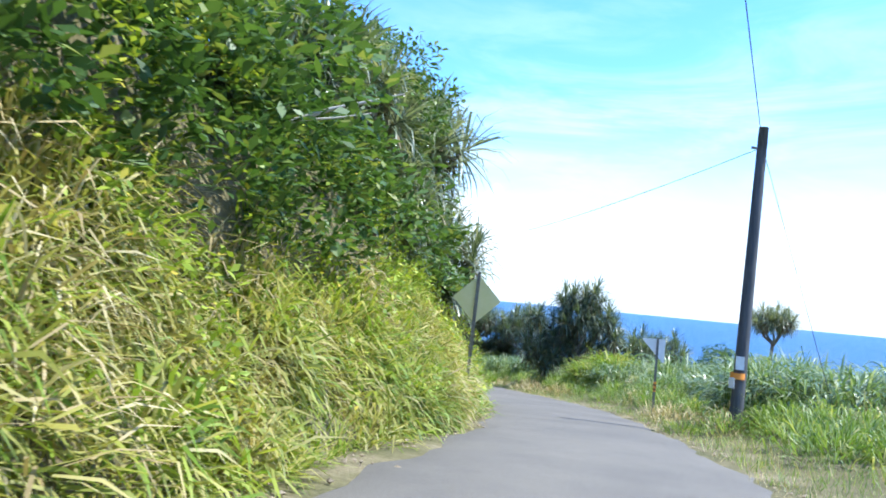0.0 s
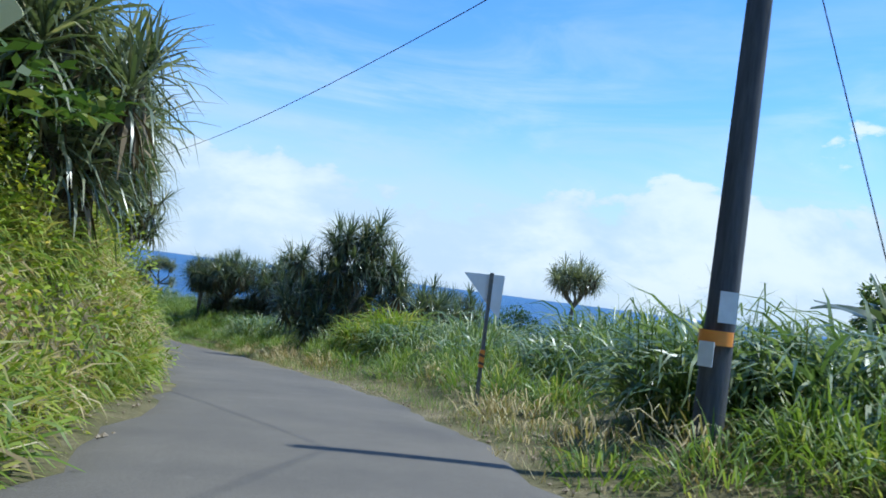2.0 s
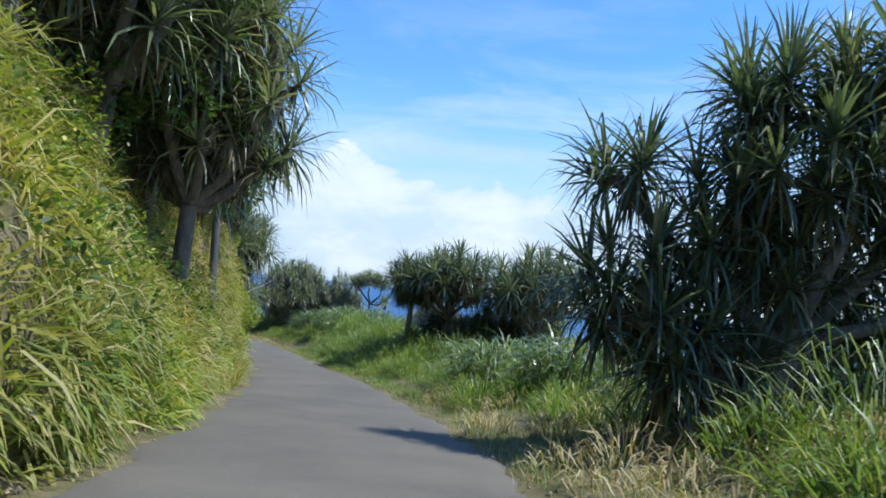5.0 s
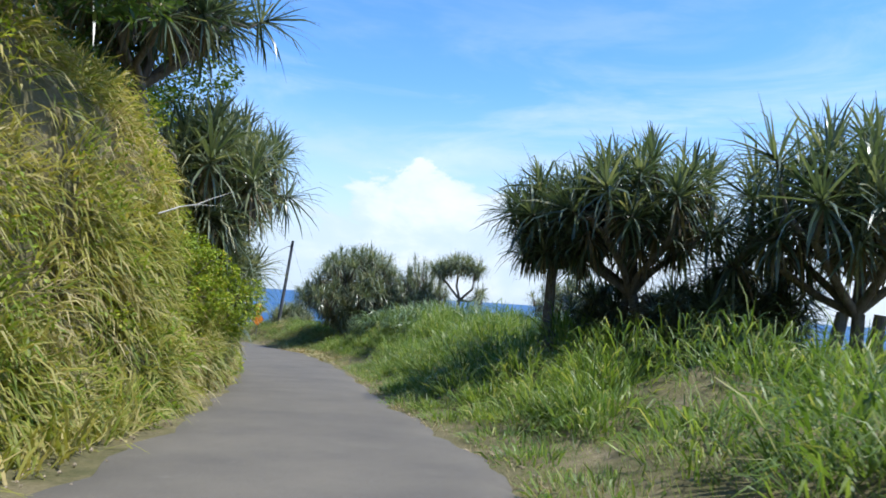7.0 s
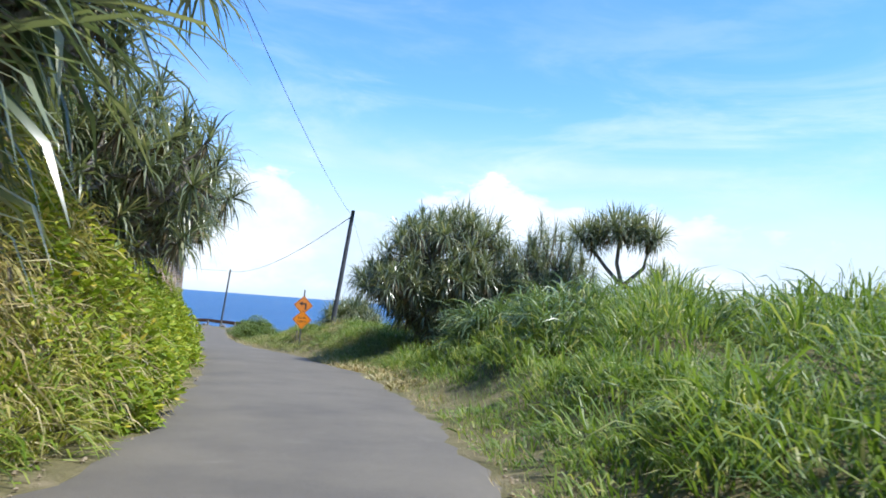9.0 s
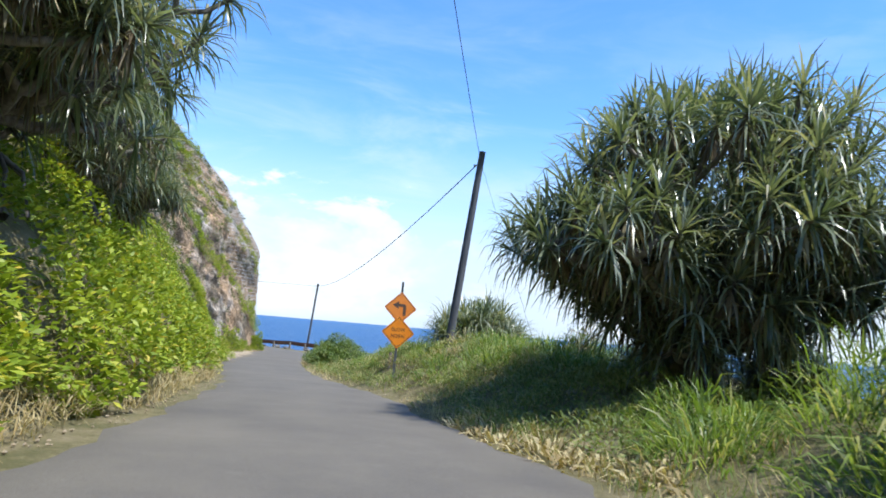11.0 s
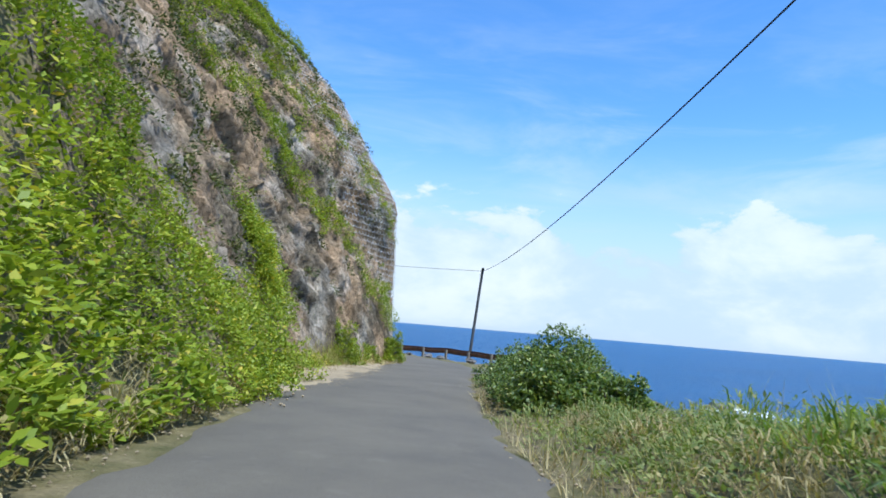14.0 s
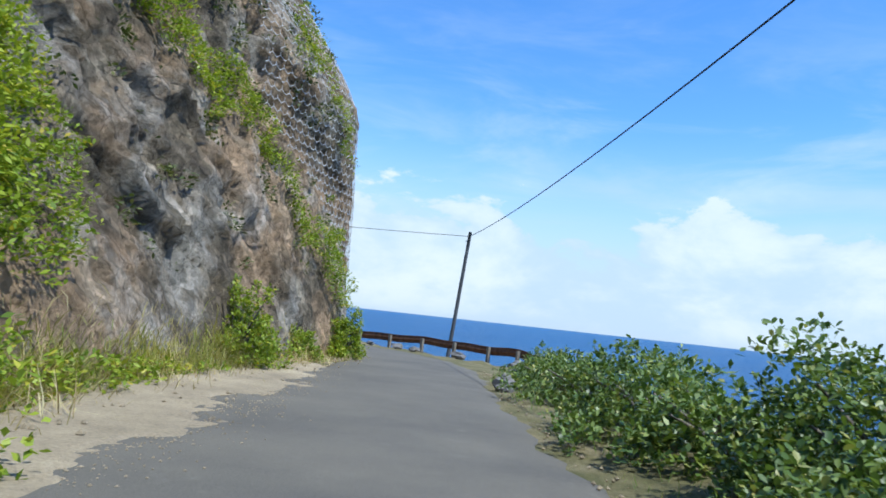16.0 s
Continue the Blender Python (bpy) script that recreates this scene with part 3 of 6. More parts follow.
# how far the nose of the cliff stands out, by the length up the slope
NOSE_V = [0, 1.5, 3, 4.5, 6, 8, 10, 12, 14, 17, 20, 24]
NOSE_OUT = [0.2, 0.3, 0.3, 0.4, 0.7, 1.1, 1.1, 1.0, 0.7, 0.3, 0, 0]


def sweep(a0, a1, da, dv, vmax, rock_on):
    aa, vv = np.arange(a0, a1 + da * 0.5, da), np.arange(0, vmax + dv * 0.5, dv)
    AA, VV = np.meshgrid(aa, vv, indexing="ij")
    off, up_ = profile(AA, VV)
    x, y, z = (np.interp(AA, A, FL[:, k]) for k in range(3))
    ix, iy = np.interp(AA, A, INW[:, 0]), np.interp(AA, A, INW[:, 1])
    if rock_on:
        rk = np.clip((AA - A_ROCK) / 7.0, 0, 1)
    else:
        rk = np.zeros_like(AA)
    bulge = np.array([rough_at(p, q, r) for p, q, r in zip(AA.ravel(), VV.ravel(), rk.ravel())]).reshape(AA.shape)
    if rock_on:
        near_nose = np.exp(-((AA - A_NOSE - 1) / 6.5) ** 2)
        bulge = bulge * (1 - 0.6 * np.exp(-((AA - A_NOSE - 1) / 4.5) ** 2)) + near_nose * np.interp(VV, NOSE_V, NOSE_OUT)
    bulge *= np.clip(VV / 0.6, 0, 1)
    ang = np.arctan2(np.gradient(up_, dv, axis=1), np.gradient(off, dv, axis=1))
    o = off - bulge * np.sin(ang)
    P = np.stack([x + ix * o, y + iy * o, z - 0.1 + up_ + bulge * np.cos(ang) * 0.6], -1)
    return aa, vv, P


def sheet(P):
    n, k = P.shape[:2]
    i = np.arange(n - 1)[:, None] * k
    j = np.arange(k - 1)[None]
    q = np.stack([i + j, i + k + j, i + k + j + 1, i + j + 1], -1).reshape(-1, 4)
    return P.reshape(-1, 3), q


def flip(vq):
    return vq[0], vq[1][:, ::-1]


class Slope:
    """Looks up places on a swept sheet."""

    def __init__(self, aa, vv, P):
        self.a0, self.da, self.v0, self.dv, self.P = aa[0], aa[1] - aa[0], vv[0], vv[1] - vv[0], P
        du, dw = np.gradient(P, axis=0), np.gradient(P, axis=1)
        nn = np.cross(du, dw)
        self.N = nn / (np.linalg.norm(nn, axis=2)[..., None] + 1e-9)

    def __call__(self, a, v):
        i = np.clip((np.asarray(a) - self.a0) / self.da, 0, self.P.shape[0] - 1.001)
        j = np.clip((np.asarray(v) - self.v0) / self.dv, 0, self.P.shape[1] - 1.001)
        i0, j0 = i.astype(int), j.astype(int)
        f, g_ = (i - i0)[:, None], (j - j0)[:, None]
        out = []
        for G in (self.P, self.N):
            out.append((G[i0, j0] * (1 - f) + G[i0 + 1, j0] * f) * (1 - g_) + (G[i0, j0 + 1] * (1 - f) + G[i0 + 1, j0 + 1] * f) * g_)
        return out


bank_grid = sweep(0, A_ROCK + 2.4, 0.6, 0.45, 24.0, False)
rock_grid = sweep(A_ROCK, A_NOSE + 14, 0.125, 0.125, 24.0, True)
on_bank, on_rock = Slope(*bank_grid), Slope(*rock_grid)
tagged(put("hillside", mesh_np("hillside", *flip(sheet(bank_grid[2]))), M["soil"]), "steep overgrown earth bank above the road", "bank", kind="structure")
tagged(put("rock_cliff", mesh_np("rock_cliff", *flip(sheet(rock_grid[2]))), M["rock"]), "weathered brown lava rock cliff beside the road", "cliff", kind="structure")

# ---- ground, road, sea ----
gx = np.concatenate([np.arange(-130, -62, 4.0), np.arange(-62, 34, 0.75), np.arange(34, 80, 3.0)])
gy = np.concatenate([np.arange(-60, -12, 3.0), np.arange(-12, 150, 0.75), np.arange(150, 190, 4.0)])
GX, GY = np.meshgrid(gx, gy, indexing="ij")
GZ = ground_z(GX.ravel(), GY.ravel()).reshape(GX.shape)
v, q = sheet(np.stack([GX, GY, GZ], -1))
tagged(put("ground", mesh_np("ground", v, q), M["soil"]), "grassy brown earth beside the road falling to the sea", "ground", kind="structure")

cross = np.linspace(-1, 1, 13)
RV = []
for k in range(len(S)):
    wob_l = HALF_L(C[k, 1]) + 0.10 * math.sin(S[k] * 1.9) + 0.07 * math.sin(S[k] * 4.3 + 1)
    wob_r = HALF_R(C[k, 1]) + 0.10 * math.sin(S[k] * 1.6 + 2) + 0.08 * math.sin(S[k] * 5.1)
    for t in cross:
        u = t * (wob_r if t > 0 else wob_l)
        drop = -0.10 if abs(t) == 1 else 0.03 - 0.03 * t * t
        RV.append((C[k, 0] + RIGHT[k, 0] * u, C[k, 1] + RIGHT[k, 1] * u, C[k, 2] + drop))
v, q = sheet(np.array(RV).reshape(len(S), len(cross), 3))
tagged(put("road", mesh_np("road", v, q[:, ::-1]), M["asphalt"]), "narrow worn grey asphalt road without markings", "road", kind="structure")

ang = np.linspace(0, 2 * np.pi, 129)[:-1]
rad = np.array([0.0, 60, 150, 300, 600, 1200, 2400, 4600])
sv = np.array([(r * math.cos(t), r * math.sin(t) + 60, SEA) for r in rad[1:] for t in ang])
sq = [[(i * 128 + j), (i * 128 + (j + 1) % 128), ((i + 1) * 128 + (j + 1) % 128), ((i + 1) * 128 + j)] for i in range(len(rad) - 2) for j in range(128)]
cv = np.concatenate([sv, [[0, 60, SEA]]])
ct = [[j, (j + 1) % 128, len(sv)] for j in range(128)]
tagged(put("water", mesh_np("water", cv, np.array(sq)[:, ::-1], np.array(ct)), M["sea"]), "deep blue open ocean with small whitecaps", "sea", kind="structure")

# ---- plants ----


def grass_at(name, xyz, length, width, mat, label, lean=0.5, curl=(0.5, 1.6), segs=3, lean_az=None, category="grass"):
    n = len(xyz)
    az = rng.uniform(0, 2 * np.pi, n)
    length = length * np.clip(1 + 0.55 * wave(xyz[:, 0], xyz[:, 1], 2.2, 77), 0.45, 1.8)
    if lean_az is not None:
        az = np.where(rng.random(n) < 0.6, lean_az + rng.normal(0, 0.7, n), az)
    el = np.radians(90) - np.abs(rng.normal(0, lean, n))
    v, q = straps(xyz - np.array([0, 0, 0.04]), az, el, length * rng.uniform(0.55, 1.25, n), width * rng.uniform(0.6, 1.3, n), rng.uniform(*curl, n), segs)
    return tagged(put(name, mesh_np(name, v, q), M[mat]), label, category, kind="stuff")


def scatter_right(y0, y1, d0, d1, n, clump=None, seed=0):
    """Places on the ground to the right of the road between distances d0 and d1 from its edge."""
    s = rng.uniform(s_at(y0), s_at(y1), n)
    d = rng.uniform(d0, d1, n)
    x, y, z, rx, ry = on_line(s)
    u = HALF_R(y) + d
    px, py = x + rx * u, y + ry * u
    if clump:
        keep = wave(px, py, clump, seed) + rng.normal(0, 0.35, n) > 0.0
        px, py = px[keep], py[keep]
    return np.stack([px, py, ground_z(px, py)], 1)


def scatter_bank(y0, y1, v0, v1, n, clump=None, seed=0):
    a = rng.uniform(a_at(y0), a_at(y1), n)
    vv = rng.uniform(v0, v1, n)
    if clump:
        keep = wave(a, vv, clump, seed) + rng.normal(0, 0.35, n) > 0
        a, vv = a[keep], vv[keep]
    return on_bank(a, vv)


def blades(root, d0, length, width, sag, segs=4, twist=0.3, r=rng, bend=2.2):
    """Long leaves that leave along d0 and bend down under their weight."""
    n = len(root)
    d0 = d0 / (np.linalg.norm(d0, axis=1)[:, None] + 1e-9)
    side = np.cross(d0, [0, 0, 1.0])
    flat_ = np.linalg.norm(side, axis=1)[:, None]
    side = np.where(flat_ > 0.05, side / (flat_ + 1e-9), [1.0, 0, 0])
    roll = r.normal(0, twist, n)[:, None]
    side = side * np.cos(roll) + np.cross(d0, side) * np.sin(roll)
    length, width, sag = (np.broadcast_to(np.asarray(a, float), n) for a in (length, width, sag))
    p, rows = np.array(root, float), []
    for k in range(segs + 1):
        t = k / segs
        w = width * (0.8 + 0.4 * t if t < 0.5 else 2.0 * (1 - t) * 0.92 + 0.08) * 0.5
        rows += [p - side * w[:, None], p + side * w[:, None]]
        f = t + 0.5 / segs
        d = d0 - np.array([0, 0, 1.0]) * (sag * 2.2 * f ** bend)[:, None]
        p = p + d / np.linalg.norm(d, axis=1)[:, None] * (length / segs)[:, None]
    v = np.stack(rows, 1).reshape(-1, 3)
    base = (np.arange(n) * 2 * (segs + 1))[:, None, None]
    q = np.array([[2 * k, 2 * k + 1, 2 * k + 3, 2 * k + 2] for k in range(segs)])
    return v, (base + q[None]).reshape(-1, 4)


def grass_mounds(name, at, up, radius, height, per, length, width, mat, label, hang=0.0, sag=(0.3, 1.3), segs=2):
    """Hummocks of arching grass: blades that spring from a dome on each place and fall outwards."""
    per = int(per * 1.05)
    n = len(at) * per
    k = np.repeat(np.arange(len(at)), per)
    up = up / np.linalg.norm(up, axis=1)[:, None]
    e1 = np.cross(up, [0.31, 0.95, 0.02])
    e1 /= np.linalg.norm(e1, axis=1)[:, None]
    e2 = np.cross(up, e1)
    R, H = radius * rng.uniform(0.6, 1.3, len(at)), height * rng.uniform(0.5, 1.3, len(at))
    t, rr = rng.uniform(0, 6.283, n), np.sqrt(rng.random(n))
    out_ = e1[k] * np.cos(t)[:, None] + e2[k] * np.sin(t)[:, None]
    root = at[k] + out_ * (rr * R[k])[:, None] + up[k] * (H[k] * (1 - rr ** 2.2) * rng.uniform(0.55, 1.0, n) - 0.05)[:, None]
    d0 = up[k] * 0.75 + out_ * (0.25 + 0.75 * rr)[:, None] + rng.normal(0, 0.32, (n, 3)) + np.array([0, 0, 0.35 - hang])
    v, q = blades(root, d0, length * 0.8 * rng.uniform(0.5, 1.3, n), width * 0.82 * rng.uniform(0.6, 1.4, n), rng.uniform(*sag, n), segs, 0.5)
    return tagged(put(name, mesh_np(name, v, q), M[mat]), label, "grass", kind="stuff")


def right_spots(y0, y1, d0, d1, n):
    p = scatter_right(y0, y1, d0, d1, n)
    return p, np.tile([0.0, 0.0, 1.0], (len(p), 1))


# left bank of the first stretch
near_p, near_n = scatter_bank(2, 15, 0.0, 2.2, 42)
far_p, far_n = scatter_bank(15, 31, 0.0, 3.4, 75)
p, nrm = np.concatenate([near_p, far_p]), np.concatenate([near_n, far_n])
grass_mounds("bank_grass", p, nrm, 0.75, 0.45, 190, 0.48, 0.030, "bank_grass", "tall yellow-green grass in lumpy mounds on the roadside bank", 0.3)
p, nrm = scatter_bank(1.5, 16, 0.0, 1.8, 60)
grass_mounds("bank_grass", p, nrm, 0.7, 0.4, 190, 0.5, 0.024, "golden_grass", "thick yellow-green grass tussocks on the near bank", 0.35)
p, nrm = scatter_bank(25, 40, 3.2, 7.0, 55)
grass_mounds("bank_grass", p, nrm, 0.9, 0.6, 200, 0.6, 0.030, "bank_grass", "tall yellow-green grass on the high bank", 0.3)
p, nrm = scatter_bank(4, 38, 0.2, 2.5, 55)
grass_mounds("dry_grass", p, nrm, 0.6, 0.5, 70, 0.5, 0.020, "straw", "dry straw-coloured grass hanging among the green", 0.5)
p, nrm = scatter_bank(2, 40, -0.2, 0.5, 6500)
grass_at("bank_grass", p, 0.4, 0.028, "bank_grass", "green grass along the foot of the bank", 0.7, (0.6, 2.0), 2)
p, nrm = scatter_bank(29, 77, 0.3, 6.4, 228)
grass_mounds("bank_grass", p, nrm, 0.9, 0.55, 190, 0.6, 0.032, "golden_grass", "tall golden-green grass hanging in lumps over the roadside bank", 0.4)
p, nrm = scatter_bank(32, 77, 0.0, 2.2, 70)
grass_mounds("bank_grass", p, nrm, 0.8, 0.5, 180, 0.55, 0.030, "bank_grass", "greener grass low on the roadside bank", 0.3)
p, nrm = scatter_bank(29, 77, 0.4, 6.0, 125)
grass_mounds("dry_grass", p, nrm, 0.7, 0.55, 80, 0.7, 0.020, "straw", "dry straw-coloured grass hanging among the green", 0.6)
p, nrm = scatter_bank(38, 78, -0.2, 0.6, 7500)
grass_at("bank_grass", p, 0.42, 0.028, "golden_grass", "grass along the foot of the bank", 0.8, (0.6, 2.0), 2)
# seaward verge: low grass by the asphalt, hummocks behind it
p = scatter_right(0, 88, -0.05, 1.5, 24000)
grass_at("verge_grass", p, 0.24, 0.018, "lush_grass", "short green grass on the road verge", 0.65, (0.3, 1.5), 1)
for y0, y1, n_, lo, hi, rad_, tall_, per, mat, lab in (
        (14, 46, 75, 1.3, 3.2, 0.6, 0.45, 150, "lush_grass", "hummocks of green grass along the verge"),
        (19, 46, 85, 2.8, 8.0, 0.95, 0.85, 190, "lush_grass", "tall hummocks of lush green grass beyond the verge"),
        (16, 44, 30, 2.8, 7.0, 0.9, 1.1, 150, "cane", "grey-green arching grass in tall hummocks"),
        (46, 86, 95, 1.1, 3.0, 0.65, 0.5, 170, "lush_grass", "hummocks of bright green grass along the verge"),
        (46, 84, 130, 2.4, 8.0, 1.0, 0.9, 190, "lush_grass", "tall billowing hummocks of lush green grass")):
    p, nrm = right_spots(y0, y1, lo, hi, n_)
    grass_mounds("tall_grass", p, nrm, rad_, tall_, per, 0.55 if mat != "cane" else 0.8, 0.024, mat, lab)
p = np.array([(8.5, 17.7, 0.0), (9.3, 17.8, 0.0), (8.0, 18.4, 0.0), (10.2, 18.2, 0.0)])
p[:, 2] = ground_z(p[:, 0], p[:, 1])
grass_mounds("tall_grass", p, np.tile([0.0, 0.0, 1.0], (4, 1)), 0.5, 0.4, 140, 0.4, 0.02, "lush_grass", "low grass hiding the foot of the pole")
p, nrm = right_spots(48, 74, 0.35, 2.4, 110)
grass_mounds("verge_grass", p, nrm, 0.6, 0.14, 130, 0.3, 0.024, "lush_grass", "thick short green grass by the asphalt")
p, nrm = right_spots(46, 80, 1.5, 6.0, 40)
grass_mounds("tall_grass", p, nrm, 0.5, 0.4, 60, 1.15, 0.034, "lush_grass", "long arching grass stems beside the road", 0.0, (0.7, 1.5), 4)
p, nrm = right_spots(15, 50, 0.35, 4.0, 72)
grass_mounds("dry_grass", p, nrm, 0.55, 0.42, 95, 0.4, 0.02, "straw", "flattened straw patches in the grass")
p = scatter_right(3, 84, 8, 17, 6500)
grass_at("tall_grass", p, 1.0, 0.042, "lush_grass", "tall lush green grass beyond the verge", 0.5, (0.5, 1.9), 2)
p = scatter_right(2, 20, 1.4, 9, 6000)
grass_at("tall_grass", p, 0.5, 0.028, "lush_grass", "rough green grass beyond the verge", 0.65, (0.6, 2.2), 2)
p = scatter_right(10, 88, 1.3, 6.0, 18000)
grass_at("verge_grass", p, 0.34, 0.022, "lush_grass", "green grass between the hummocks", 0.7, (0.4, 1.8), 1)
p = scatter_right(4, 90, -0.25, 0.6, 14000, 3.0, 11)
grass_at("dry_grass", p, 0.17, 0.016, "straw", "dry litter along the asphalt edge", 1.2, (0.1, 0.9), 1)
p = scatter_right(8, 50, 0.1, 1.8, 9000, 2.4, 13)
grass_at("dry_grass", p, 0.22, 0.015, "straw", "patches of dry cut grass on the verge", 1.1, (0.2, 1.2), 1)
p, nrm = right_spots(79, 88, -0.1, 0.9, 40)
grass_mounds("dry_grass", p, nrm, 0.4, 0.1, 45, 0.34, 0.042, "straw", "fallen strap leaves in a pale litter strip by the asphalt", 0.3)
p = np.stack([rng.uniform(-13.2, -8.2, 26), rng.uniform(93.4, 98.6, 26), np.zeros(26)], 1)
p[:, 2] = ground_z(p[:, 0], p[:, 1])
grass_mounds("tall_grass", p, np.tile([0.0, 0.0, 1.0], (26, 1)), 0.7, 0.6, 150, 0.55, 0.024, "lush_grass", "hummocks of tall grass on the crest of the berm")
p = np.stack([rng.uniform(-6.7, -4.4, 14), rng.uniform(86.6, 89.6, 14), np.zeros(14)], 1)
p[:, 2] = ground_z(p[:, 0], p[:, 1])
grass_mounds("tall_grass", p, np.tile([0.0, 0.0, 1.0], (14, 1)), 0.75, 0.8, 150, 0.6, 0.024, "lush_grass", "hummocks of tall grass beside a domed screw pine")
p, nrm = right_spots(90, 105, 1.0, 4.8, 60)
grass_mounds("berm_grass", p, nrm, 0.7, 0.42, 170, 0.36, 0.02, "lush_grass", "green grass hummocks on the seaward berm")
# seaward berm of the last stretch
p = scatter_right(84, 124, 0.1, 7, 17000)
grass_at("berm_grass", p, 0.22, 0.018, "lush_grass", "mixed green and dry grass on the seaward berm", 0.6, (0.4, 1.6), 1)
p, nrm = right_spots(85, 107, 0.5, 5.0, 110)
grass_mounds("berm_grass", p, nrm, 0.65, 0.32, 190, 0.24, 0.018, "weed", "lumpy dull green and dry grass on the berm")
p, nrm = right_spots(90, 106, 0.6, 4.5, 55)
grass_mounds("dry_grass", p, nrm, 0.45, 0.34, 90, 0.28, 0.015, "straw", "thick mounds of dry straw on the berm")
p = scatter_right(92, 104, 0.8, 4.0, 160)
grass_at("dry_grass", p, 0.8, 0.012, "straw", "dry seed stalks standing above the berm grass", 0.25, (0.1, 0.6), 3)
p = scatter_right(76, 112, -0.2, 2.0, 16000, 2.6, 9)
grass_at("dry_grass", p, 0.30, 0.02, "straw", "dry straw and cut stalks on the berm", 1.2, (0.2, 1.2), 1)
a = rng.uniform(a_at(47), a_at(57), 3000)
u = rng.uniform(0, 1.7, 3000)
p = np.stack([np.interp(a, A, FL[:, 0]) - np.interp(a, A, INW[:, 0]) * u, np.interp(a, A, FL[:, 1]) - np.interp(a, A, INW[:, 1]) * u, np.interp(a, A, FL[:, 2])], 1)
s_, u_ = nearest(p[:, 0], p[:, 1])
p = p[u_ < -HALF_L(p[:, 1])]
grass_at("bank_grass", p, 0.6, 0.03, "golden_grass", "tufts of grass round the foot of the pole", 0.6, (0.4, 1.8), 2)
p, nrm = scatter_bank(4, 103, -0.1, 0.9, 9000)
grass_at("dry_grass", p, 0.28, 0.016, "straw", "dry grass at the foot of the bank", 1.0, (0.3, 1.5), 1)


# leafy cover of the bank in the second stretch
def leaf_cover(name, p, nrm, size, mat, label, lift=0.35, full=False):
    n = len(p)
    az = np.arctan2(nrm[:, 1], nrm[:, 0]) + rng.normal(0, 1.0, n)
    el = rng.normal(0.25, 0.5, n)
    r = p + nrm * (rng.random(n)[:, None] ** 0.6) * lift
    v, q = leaflets(r, az, el, size * rng.uniform(0.6, 1.3, n), size * 0.5 * rng.uniform(0.7, 1.2, n), full)
    return tagged(put(name, mesh_np(name, v, q), M[mat]), label, "shrub cover", kind="stuff")


def lumps(a, v, scale, seed):
    return np.clip(wave(a, v, scale, seed), -1, 1)


na = 60000
a = rng.uniform(a_at(2), a_at(78), na)
vv = 0.3 + 4.4 * rng.random(na)
keep = wave(a, vv, 3.0, 64) + 0.10 * (vv - 2) > np.where(a > a_at(25), 0.5, 0.15)
a, vv = a[keep], vv[keep]
p, nrm = on_bank(a, vv)
leaf_cover("bank_creepers", p + nrm * (0.35 + 0.25 * lumps(a, vv, 1.6, 63))[:, None], nrm, 0.085, "shrub", "patches of leafy creeper among the bank grass", 0.3)
na = 46000
a = rng.uniform(a_at(1), a_at(80), na)
vv = np.interp(np.interp(a, A, FL[:, 1]), [0, 25, 31, 54, 70, 80], [2.8, 2.7, 6.0, 7.6, 7.0, 4.4]) + 8 * rng.random(na) ** 1.3
keep = wave(a, vv, 6.0, 61) > -0.8 - 0.12 * (vv - 4)
a, vv = a[keep], vv[keep]
p, nrm = on_bank(a, vv)
leaf_cover("bank_vines", p + nrm * (0.5 + 0.7 * lumps(a, vv, 3.4, 62))[:, None], nrm, 0.19, "broadleaf", "dark green vines and shrubs over the upper bank", 0.8)
na = 125000
a = rng.uniform(a_at(70), A_ROCK, na)
vv = 15 * rng.random(na) ** 1.5
keep = (wave(a, vv, 2.0, 23) + 0.4 * wave(a, vv, 0.8, 24) > -0.6) & (vv > np.interp(np.interp(a, A, FL[:, 1]), [70, 80, 88, 94, 99, 104], [0.05, 0.2, 0.4, 0.5, 0.2, 0.0]) * (1 + 0.8 * wave(a, 0 * a, 2.5, 26)))
a, vv = a[keep], vv[keep]
p, nrm = on_bank(a, vv)
leaf_cover("bank_shrubs", p + nrm * (0.12 + 0.28 * lumps(a, vv, 2.4, 21))[:, None], nrm, 0.155, "shrub", "dense bright green broad-leaved shrubs covering the bank", 0.32)
na = 250000
a = rng.uniform(A_ROCK, A_NOSE - 1.2, na)
vv = 20 * rng.random(na)
edge = np.interp(a - A_ROCK, [0, 4, 8, 12, 18, 26], [9, 3.4, 2.0, 0.4, 0.1, 0.1])
high = np.interp(a - A_ROCK, [0, 5, 10, 20, 30], [7, 10, 12.5, 15, 17])
line = 2.4 + (A_NOSE - 1 - a) * 0.62 + 1.0 * wave(a, vv, 5, 31)
thick = np.interp(a - A_ROCK, [0, 10, 22, 27], [1.0, 1.1, 1.0, 0.45])
band = (np.abs(vv - line) < thick * (1 + 0.8 * wave(a, vv, 2.2, 38))) | (np.abs(vv - line - 4.4) < 0.45 + 0.7 * wave(a, vv, 3, 36)) | (np.abs(vv - line - 8.2) < 0.4 + 0.7 * wave(a, vv, 3, 37))
spot = ((a - a_at(112.3)) / 1.3) ** 2 + ((vv - 3.2) / 1.8) ** 2 < 1 + 0.6 * wave(a, vv, 1.2, 39)
keep = spot | (vv < edge * (1 + 0.4 * wave(a, vv, 4, 33))) | band | ((vv > high) & (wave(a, vv, 3.2, 35) > 0.0))
a, vv = a[keep], vv[keep]
p, nrm = on_rock(a, vv)
